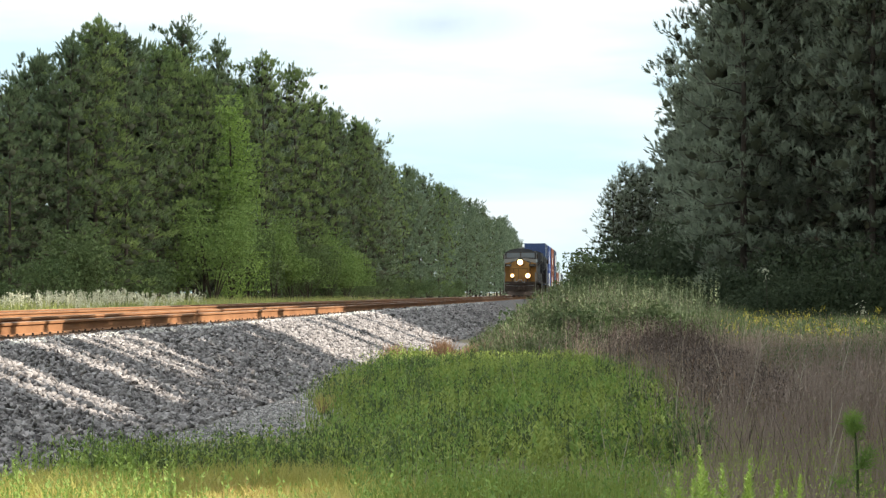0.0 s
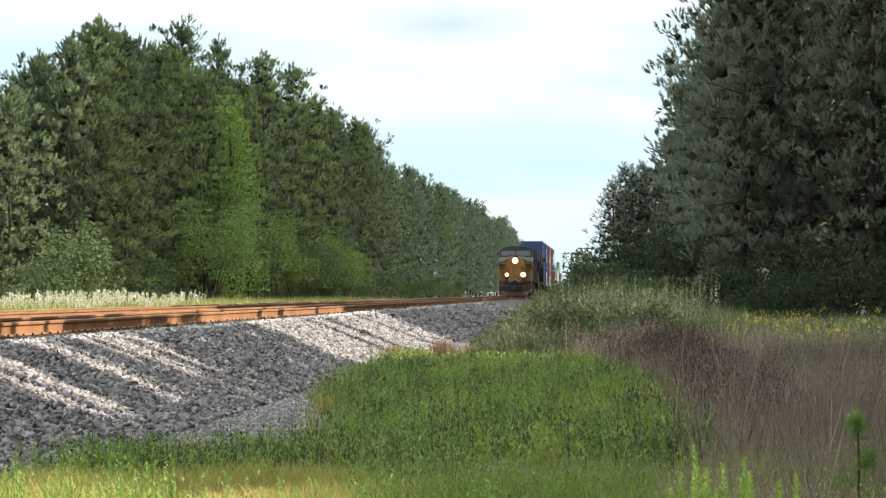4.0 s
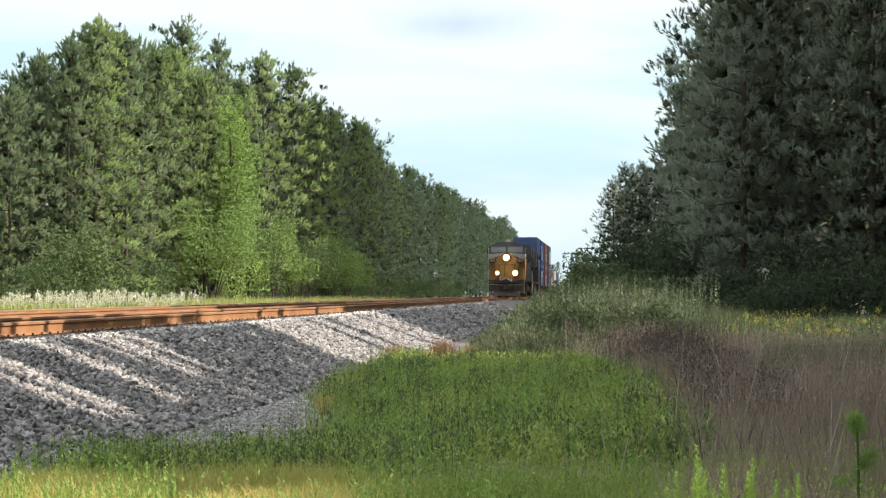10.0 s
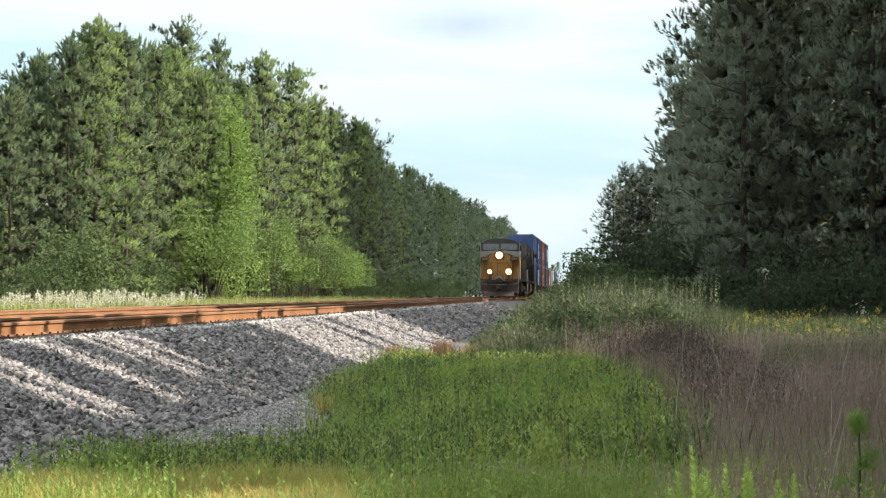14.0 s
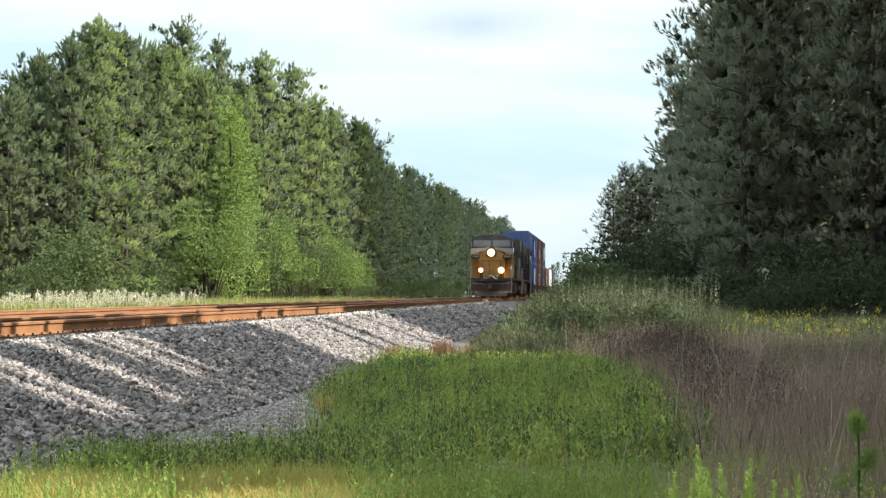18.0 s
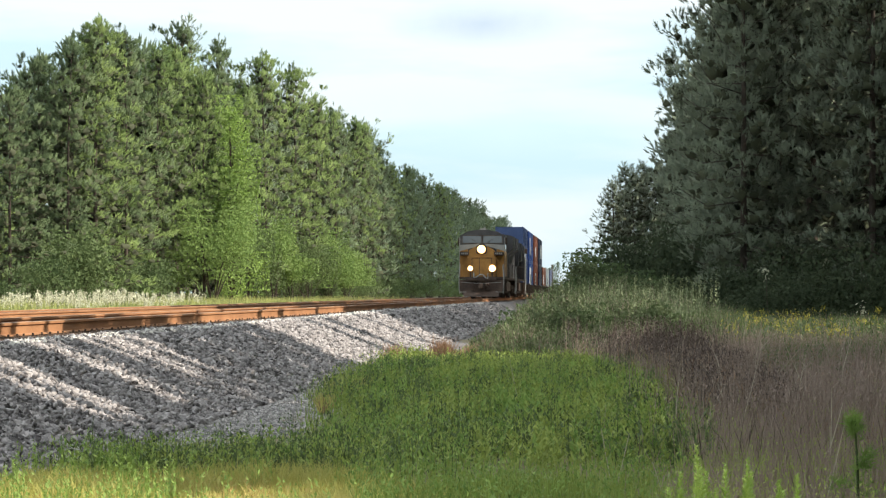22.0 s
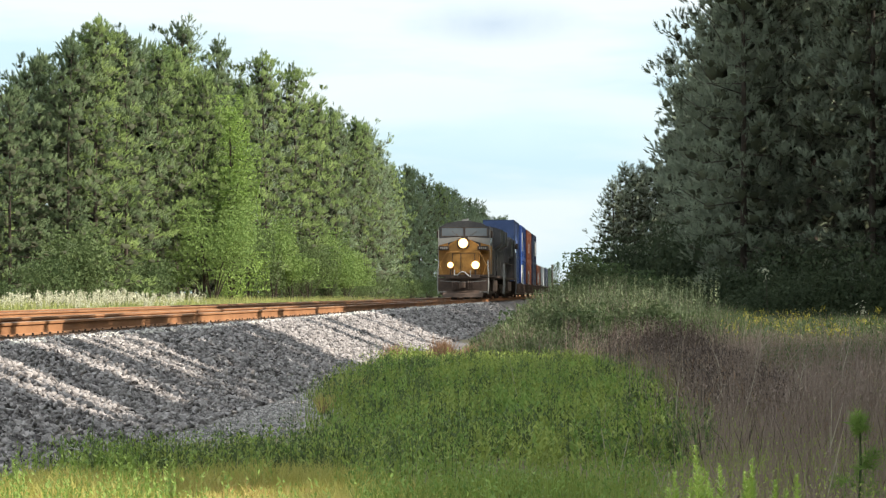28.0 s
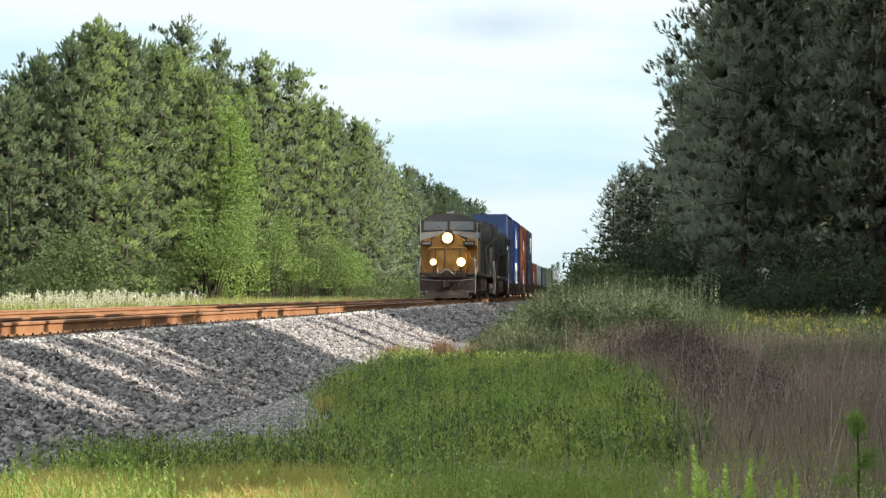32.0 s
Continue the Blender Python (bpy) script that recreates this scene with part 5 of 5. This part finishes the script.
# upright stalks with dark seed heads in loose groups
pts = []
for x, y, n, sp in ((2.75, 52.5, 60, 0.10), (3.6, 50.5, 110, 0.20), (4.05, 48.5, 140, 0.22), (3.95, 45.0, 90, 0.20), (4.8, 49.0, 80, 0.22), (4.6, 45.5, 60, 0.2), (5.6, 50.5, 36, 0.15), (4.1, 41.0, 40, 0.15)):
    q = np.stack((x + rng.normal(size=n) * sp, y + rng.normal(size=n) * 1.6, np.zeros(n)), 1)
    q[:, 2] = [ground_z(a, b) for a, b in q[:, :2]]
    pts.append(q)
pts = np.vstack(pts)
sh = rng.uniform(0.7, 1.15, len(pts))
ob = joined("seed_stalks", [(*blades(0, pts, sh, 0.006, 0.15), 0), (*upright(pts + np.stack((0 * sh, 0 * sh, sh * 0.5), 1), sh * 0.45, 16, 0.062), 0)], [M_DARKDEAD])
tagged(ob, "dark dry stalks with blackish seed heads", "weeds", kind="stuff")

# leafy clumps among the tall weeds
for i in range(26):
    y = rng.uniform(55, 84)
    lo = float(np.interp(y, (55, 70, 82), (0.9, 1.9, 3.0)))
    x = lo + (5.2 - lo) * rng.uniform(0, 1) + 0.01 * y
    b = bush("weed_clump", 400 + i, rng.uniform(0.9, 1.5), rng.uniform(0.6, 1.0), 1500, 0.06, (M_DARKWEED, M_TALLWEED, M_LEAF_DULL)[i % 3], "leafy green weed clump among the tall dry weeds", "weeds", "weed clumps")
    b.matrix_world = Matrix.Translation((x, y, ground_z(x, y)))

# goldenrod along the edge of the wood
f1 = strewn(6500, 50, 84, table((50, 6.3), (84, 8.8)), lambda y: 0.178 * y + 3)
f2 = patchy(f1, 0.6, 0.05, 7.0)[:320]
f3 = patchy(strewn(1500, 40, 58, table((40, 4.6), (58, 6.4)), lambda y: 0.178 * y + 1), 0.7, 0.2, 71.0)[:110]
f2 = np.vstack((f2, f3))
fh = heights(f2, 1.5, 0.55, 0.95, 2.0)
joined("goldenrod", [(*blades(0, f1, heights(f1, 0.7, 0.5, 1.0, 4.0), 0.010, 0.3), 0), (*leaves_on(f1, 0.75, 5, 0.12), 0), (*leaves_on(f2 + np.stack((0 * fh, 0 * fh, fh), 1), 0.14, 10, 0.055), 1), (*blades(0, f3, 0.8, 0.008, 0.2), 0),
                     (*blades(0, f1[:2500], 0.9, 0.008, 0.3), 2)], [M_DARKWEED, M_FLOWER, M_DEAD])
tagged(bpy.data.objects["goldenrod"], "goldenrod with yellow flower heads before the pines", "flowers", kind="stuff")


# meadow beyond the tracks, with pale plumes
def strip(lo, hi):
    return (lambda y: -8.95 + 0.0675 * y + lo), (lambda y: -8.95 + 0.0675 * y + hi)


m1 = strewn(26000, 55, 240, *strip(-24, -8.4), 1.3)
m2 = patchy(strewn(1500, 60, 122, *strip(-17.0, -10)), 0.35, 0.0, 2.0)
mh = heights(m2, 0.6, 0.45, 1.0, 5.0)
joined("meadow", [(*blades(0, m1, heights(m1, 0.3, 0.6, 1.1, 12.0), 0.02, 0.4), 0), (*blades(0, m1[:9000], heights(m1[:9000], 0.3, 0.5, 1.05, 15.0), 0.02, 0.3), 1), (*leaves_on(m2 + np.stack((0 * mh, 0 * mh, mh), 1), 0.42, 26, 0.12), 2),
                  (*blades(0, m2, mh + 0.2, 0.02, 0.1), 1)], [M_MEADOW, M_TALLWEED, M_PLUME])
tagged(bpy.data.objects["meadow"], "sunny yellow-green meadow with pale plumed weeds beyond the tracks", "meadow", kind="stuff")

# undergrowth under the wood on the near side, its shade put into the leaf colour
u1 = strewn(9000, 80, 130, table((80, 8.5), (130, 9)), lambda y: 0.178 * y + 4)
joined("undergrowth", [(*blades(0, u1, 0.8, 0.015, 0.4), 0), (*leaves_on(u1, 0.9, 4, 0.14), 0)], [M_LEAF_SHADED])
tagged(bpy.data.objects["undergrowth"], "weedy undergrowth at the foot of the pines, coloured dark for shade", "undergrowth", kind="stuff")

# green bushes behind the tall weeds
for i, (px, d, h, r) in enumerate(((1010, 96, 2.0, 0.8), (1034, 100, 3.3, 1.3), (1058, 104, 2.8, 1.5), (1085, 98, 2.5, 1.4), (1112, 102, 2.3, 1.5), (1140, 96, 2.2, 1.4), (1170, 92, 2.1, 1.4), (975, 92, 1.3, 0.9), (998, 94, 1.3, 0.7), (1022, 97, 2.8, 0.9), (1040, 90, 1.9, 1.2))):
    b = bush("bush", 200 + i, h * 0.98, r * 1.0, 4200, 0.075, M_LEAF_DULL if i % 3 else M_TALLWEED, "green leafy bush behind the tall weeds", "bush", "bushes by the line")
    x = (px - 784) / LENS * d
    b.matrix_world = Matrix.Translation((x, d, ground_z(x, d)))

# russet tufts at the foot of the embankment
for x, y, h, n in ((-1.03, 53.5, 0.42, 260), (0.0, 54.0, 0.52, 420), (0.55, 54.6, 0.35, 260), (0.85, 55.3, 0.4, 220)):
    pts = np.stack((x + rng.normal(size=n) * 0.12, y + rng.normal(size=n) * 0.15, np.full(n, ground_z(x, y))), 1)
    ob = joined("dry_tuft", [(*blades(0, pts, h, 0.008, 0.5), 0)], [M_RUSSET])
    tagged(ob, "russet tuft of dry grass at the foot of the embankment", "grass tuft", "dry tufts")

# ---- single plants near the camera ----
SWAY = []


def sprig(x, y, height, lean):
    """A leafy light green shoot with a tapering spike."""
    root = empty("weed_shoot", Matrix.Translation((x, y, ground_z(x, y))), "bright green leafy weed shoot in the sun", "weed", "weed shoots")
    bm = bmesh.new()
    tip = Vector((lean * height, 0.03, height))
    tube(bm, [(0, 0, -0.03), tip * 0.5 + Vector((0, 0, 0)), tip], 0.005, 0.0015, 5)
    part("stem", bm, M_SPRIG, root)
    n = 340
    z = rng.uniform(0.12, 1.0, n) ** 0.8
    base = np.stack((z * tip.x, z * tip.y, z * height), 1)
    ln = 0.086 * (1.10 - z)[:, None] + 0.012
    a = rng.uniform(0, 6.28, n)
    d = np.stack((np.cos(a), np.sin(a), np.full(n, 0.7)), 1)
    d /= np.linalg.norm(d, axis=1, keepdims=True)
    s = np.cross(d, np.array((0, 0, 1.0)))
    v = np.stack((base, base + d * ln * 0.5 + s * ln * 0.16, base + d * ln, base + d * ln * 0.5 - s * ln * 0.16), 1).reshape(-1, 3)
    f = (np.array([(0, 1, 2), (0, 2, 3)])[None] + 4 * np.arange(n)[:, None, None]).reshape(-1, 3)
    part("foliage", indexed("foliage", v, f, [M_SPRIG]), None, root)
    SWAY.append(root)
    return root


for px, top, d in ((1205, 838, 12.6), (1243, 790, 12.4), (1258, 835, 12.8), (1288, 822, 12.7), (1322, 812, 12.5), (1335, 842, 12.9), (1372, 852, 12.8), (1408, 842, 12.6), (1176, 866, 12.8), (1228, 850, 12.2), (1310, 850, 12.2), (1250, 858, 12.1), (1268, 866, 12.3), (1330, 866, 12.2), (1236, 830, 12.6), (1318, 838, 12.7), (1390, 868, 12.4)):
    sprig((px - 784) / LENS * d, d, EYE[2] - (top - 518) / LENS * d - GROUND, random.uniform(-0.05, 0.05))


def sapling(x, y, height):
    root = empty("pine_sapling", Matrix.Translation((x, y, ground_z(x, y))), "small pine sapling with a tufted needle top", "sapling")
    bm = bmesh.new()
    tube(bm, [(0, 0, -0.03), (0.01, 0, height * 0.5), (0, 0, height * 0.9)], 0.010, 0.006, 6)
    part("stem", bm, M_DARKWEED, root)
    cs, ws = [], []
    for z, off, k, r in ((0.88, 0.0, 26, 0.03), (0.80, 0.0, 16, 0.03), (0.58, 0.07, 14, 0.03), (0.50, 0.03, 10, 0.03), (0.33, -0.05, 12, 0.05), (0.22, 0.10, 12, 0.05)):
        cs.append(np.array((off, 0, z * height)) + rng.normal(size=(k, 3)) * r)
        ws.append(np.tile((0.4 * np.sign(off), 0, 0.6), (k, 1)))
    part("needles", tri_mesh("needles", needle_tufts(rng, np.vstack(cs), np.vstack(ws), 0.085, 16, 0.03)[0], [M_LEAF]), None, root)
    SWAY.append(root)


sapling(2.665, 16.0, 0.75)

# pale leaning dry stalks
for x, y, lx, h in ((2.45, 16.2, 0.16, 0.62), (2.75, 23.6, 0.28, 1.0), (2.94, 24.6, 0.21, 0.54), (2.83, 18.9, 0.21, 0.64), (3.3, 24, 0.2, 0.9), (1.32, 19.5, -0.08, 0.42), (1.36, 19.5, 0.1, 0.38), (2.95, 19, 0.02, 0.75), (0.98, 31, -0.15, 0.7)):
    bm = bmesh.new()
    tube(bm, [(0, 0, -0.03), (lx * 0.6, 0, h * 0.55), (lx, 0.02, h)], 0.006, 0.002, 5)
    me = bpy.data.meshes.new("dry_stalk")
    bm.to_mesh(me)
    bm.free()
    me.materials.append(M_STRAW)
    ob = new("dry_stalk", me)
    ob.location = (x, y, ground_z(x, y))
    tagged(ob, "pale bare dry stalk leaning over", "stalk", "dry stalks")

# pale forked twig
bm = bmesh.new()
tube(bm, [(0, 0, -0.03), (0.0, 0, 0.12), (-0.05, 0, 0.28), (-0.10, 0.01, 0.36)], 0.004, 0.0018, 5)
tube(bm, [(0.0, 0, 0.12), (0.03, 0, 0.2), (0.05, 0, 0.24)], 0.003, 0.0015, 5)
tube(bm, [(-0.05, 0, 0.27), (-0.03, 0.02, 0.33)], 0.002, 0.001, 5)
tube(bm, [(-0.02, 0, 0.19), (-0.09, 0.02, 0.26)], 0.002, 0.001, 5)
me = bpy.data.meshes.new("dry_twig")
bm.to_mesh(me)
bm.free()
me.materials.append(M_STRAW)
twig = tagged(new("dry_twig", me), "pale forked dry twig standing in the grass", "twig")
twig.location = (1.52, 17.4, ground_z(1.52, 17.4))

# dead sapling with pale leaves in the shade of the pines
for px, py, d in ((1355, 482, 84), (1524, 548, 80)):
    x = (px - 784) / LENS * d
    g = ground_z(x, d)
    top = EYE[2] + (518 - py) / LENS * d - g
    root = empty("dead_sapling", Matrix.Translation((x, d, g)), "thin dead sapling with a few pale withered leaves", "sapling", "dead saplings")
    bm = bmesh.new()
    tube(bm, [(0, 0, -0.05), (0.05, 0, top * 0.5), (0, 0, top + 0.2)], 0.02, 0.006, 5)
    part("stem", bm, M_BARK, root)
    c = np.array((0, 0, top)) + rng.normal(size=(26, 3)) * np.array((0.10, 0.1, 0.14))
    part("foliage", tri_mesh("foliage", leaf_cards(rng, c, 0.06), [M_PLUME]), None, root)

# pale marker posts beyond the second track
for w, d in ((-7.4, 296), (-7.6, 318)):
    q = on_line(w, d)
    root = empty("marker_post", Matrix.Translation((q.x, q.y, ground_z(q.x, q.y))), "short wooden marker post with a white top", "post", "marker posts")
    part("shaft", boxed(-0.06, 0.06, -0.06, 0.06, -0.2, 0.8, 0.01), M_BARK, root)
    part("cap", boxed(-0.12, 0.12, -0.03, 0.03, 0.8, 1.05, 0.01), M_WHITE, root, "white painted board")

# distant pole by the line
bm = bmesh.new()
tube(bm, [(0, 0, -0.3), (0, 0, 5.2)], 0.11, 0.08, 8)
me = bpy.data.meshes.new("pole")
bm.to_mesh(me)
bm.free()
me.materials.append(M_BARK)
pole = tagged(new("pole", me), "bare dark wooden pole beside the far line", "pole")
pole.location = ((977 - 784) / LENS * 330, 330, ground_z(14.5, 330))

# ---- clouds ----
M_CLOUD = mat("cloud", (0.80, 0.81, 0.82), (0.88, 0.88, 0.88), 0.02, 1.0, fine=0.1)
_n, _l = M_CLOUD.node_tree.nodes, M_CLOUD.node_tree.links
_clear, _mix = _n.new("ShaderNodeBsdfTransparent"), _n.new("ShaderNodeMixShader")
_mix.inputs["Fac"].default_value = 0.45
_l.new(_n["Principled BSDF"].outputs["BSDF"], _mix.inputs[1])
_l.new(_clear.outputs["BSDF"], _mix.inputs[2])
_l.new(_mix.outputs["Shader"], _n["Material Output"].inputs["Surface"])


def cloud_bank(length, wide):
    """A long thin bank with lumpy faces and a ragged trailing edge near y = 0."""
    xs = np.linspace(-wide, wide, 31)
    ys = np.concatenate((np.linspace(0, 120, 61), np.linspace(128, length, 90)))
    v, f, k = [], [], len(xs)
    for y in ys:
        for x in xs:
            rag = 14 * noise.noise(Vector((x * 0.04, y * 0.02, 1.0))) + 6 * noise.noise(Vector((x * 0.15, 0, 4.0)))
            end = min(1.0, (wide - abs(x)) / 12, y / 14, (length - y) / 30)
            h = max(0.0, end) ** 0.5 * (9 + 5 * noise.noise(Vector((x * 0.05, y * 0.05, 7.0))))
            p = (x + 0.0675 * y, y + rag * max(0.0, 1 - y / 120))
            v += [(*p, h), (*p, -0.5 * h)]
    for j in range(len(ys) - 1):
        for i in range(k - 1):
            a, b, c, d = (2 * (j * k + i), 2 * (j * k + i + 1), 2 * ((j + 1) * k + i + 1), 2 * ((j + 1) * k + i))
            f += [(a, b, c, d), (d + 1, c + 1, b + 1, a + 1)]
    return mesh_from("cloud", v, f, M_CLOUD, True)


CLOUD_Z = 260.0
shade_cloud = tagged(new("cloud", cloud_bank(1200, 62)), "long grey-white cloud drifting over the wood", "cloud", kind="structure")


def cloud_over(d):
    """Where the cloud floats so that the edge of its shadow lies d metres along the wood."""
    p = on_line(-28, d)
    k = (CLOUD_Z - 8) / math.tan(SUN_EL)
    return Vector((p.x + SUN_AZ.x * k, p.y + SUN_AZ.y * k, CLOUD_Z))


def veil(name, x, z, w, h, colour, strength, label):
    """A faint far cloud: a sheet at the far end of the sky, thinning out to its rim."""
    m = bpy.data.materials.new(name)
    m.use_nodes = True
    n, l = m.node_tree.nodes, m.node_tree.links
    n.clear()
    out = n.new("ShaderNodeOutputMaterial")
    em = n.new("ShaderNodeEmission")
    em.inputs["Color"].default_value = (*colour, 1)
    em.inputs["Strength"].default_value = 1.0
    tr = n.new("ShaderNodeBsdfTransparent")
    mx = n.new("ShaderNodeMixShader")
    co = n.new("ShaderNodeTexCoord")
    gr = n.new("ShaderNodeTexGradient")
    gr.gradient_type = "SPHERICAL"
    mp = n.new("ShaderNodeMapping")
    mp.inputs["Scale"].default_value = (1 / w, 1, 1 / h)
    no = n.new("ShaderNodeTexNoise")
    no.inputs["Scale"].default_value = 0.008
    no.inputs["Detail"].default_value = 5
    mu = n.new("ShaderNodeMath")
    mu.operation = "MULTIPLY"
    mu2 = n.new("ShaderNodeMath")
    mu2.operation = "MULTIPLY"
    mu2.inputs[1].default_value = strength
    l.new(co.outputs["Object"], mp.inputs["Vector"])
    l.new(mp.outputs["Vector"], gr.inputs["Vector"])
    l.new(co.outputs["Object"], no.inputs["Vector"])
    l.new(gr.outputs["Fac"], mu.inputs[0])
    l.new(no.outputs["Fac"], mu.inputs[1])
    l.new(mu.outputs[0], mu2.inputs[0])
    l.new(mu2.outputs[0], mx.inputs["Fac"])
    l.new(tr.outputs[0], mx.inputs[1])
    l.new(em.outputs[0], mx.inputs[2])
    l.new(mx.outputs[0], out.inputs["Surface"])
    me = mesh_from(name, [(-w, 0, -h), (w, 0, -h), (w, 0, h), (-w, 0, h)], [(0, 1, 2, 3)], m)
    ob = tagged(new(name, me), label, "cloud", kind="structure")
    ob.location = (x, 4300, z)
    return ob


veil_a = veil("backdrop_cloud", 0, 468, 190, 46, (0.41, 0.49, 0.57), 1.9, "faint grey-blue patch in the thin cloud")
veil_b = veil("backdrop_cloud", 60, 300, 420, 75, (0.49, 0.61, 0.66), 1.3, "pale blue break in the thin cloud")



def motions():
    """All that moves: the train on its line, the clouds."""
    rows_t = [0.5 * i for i in range(65)]
    for thing, start in TRAIN:
        turn = Matrix.Translation((0, 22.0, 0)) @ Matrix.Rotation(math.pi, 4, "Z") if "turned" in thing else Matrix.Identity(4)
        walk(thing, [(t, LINE @ Matrix.Translation((0, train_at(t) + start, thing["deck"] if "deck" in thing else 0.0)) @ turn) for t in rows_t])
    for wheel, start in WHEELS:
        x, y, z = start
        way = -1 if "turned" in wheel.parent else 1
        walk(wheel, [(0.2 * i, pose(x, y, z, way * math.degrees((train_at(0) - train_at(0.2 * i)) / 0.53), 0, 0)) for i in range(161)])
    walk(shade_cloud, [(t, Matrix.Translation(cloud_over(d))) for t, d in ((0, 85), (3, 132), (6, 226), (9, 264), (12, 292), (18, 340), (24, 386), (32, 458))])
    for ob in (veil_a, veil_b):
        x, y, z = ob.location
        walk(ob, [(0.0, Matrix.Translation((x, y, z))), (32.0, Matrix.Translation((x + 105, y, z)))])
    # shoots nod in the breeze
    for i, ob in enumerate(SWAY):
        x, y, z = ob.location
        walk(ob, [(0.5 * k, pose(x, y, z, 0, 0.8 * math.sin(1.7 * k * 0.5 + i) + 1.3 * math.sin(0.31 * k + 2.1 * i), 0)) for k in range(65)])


motions()
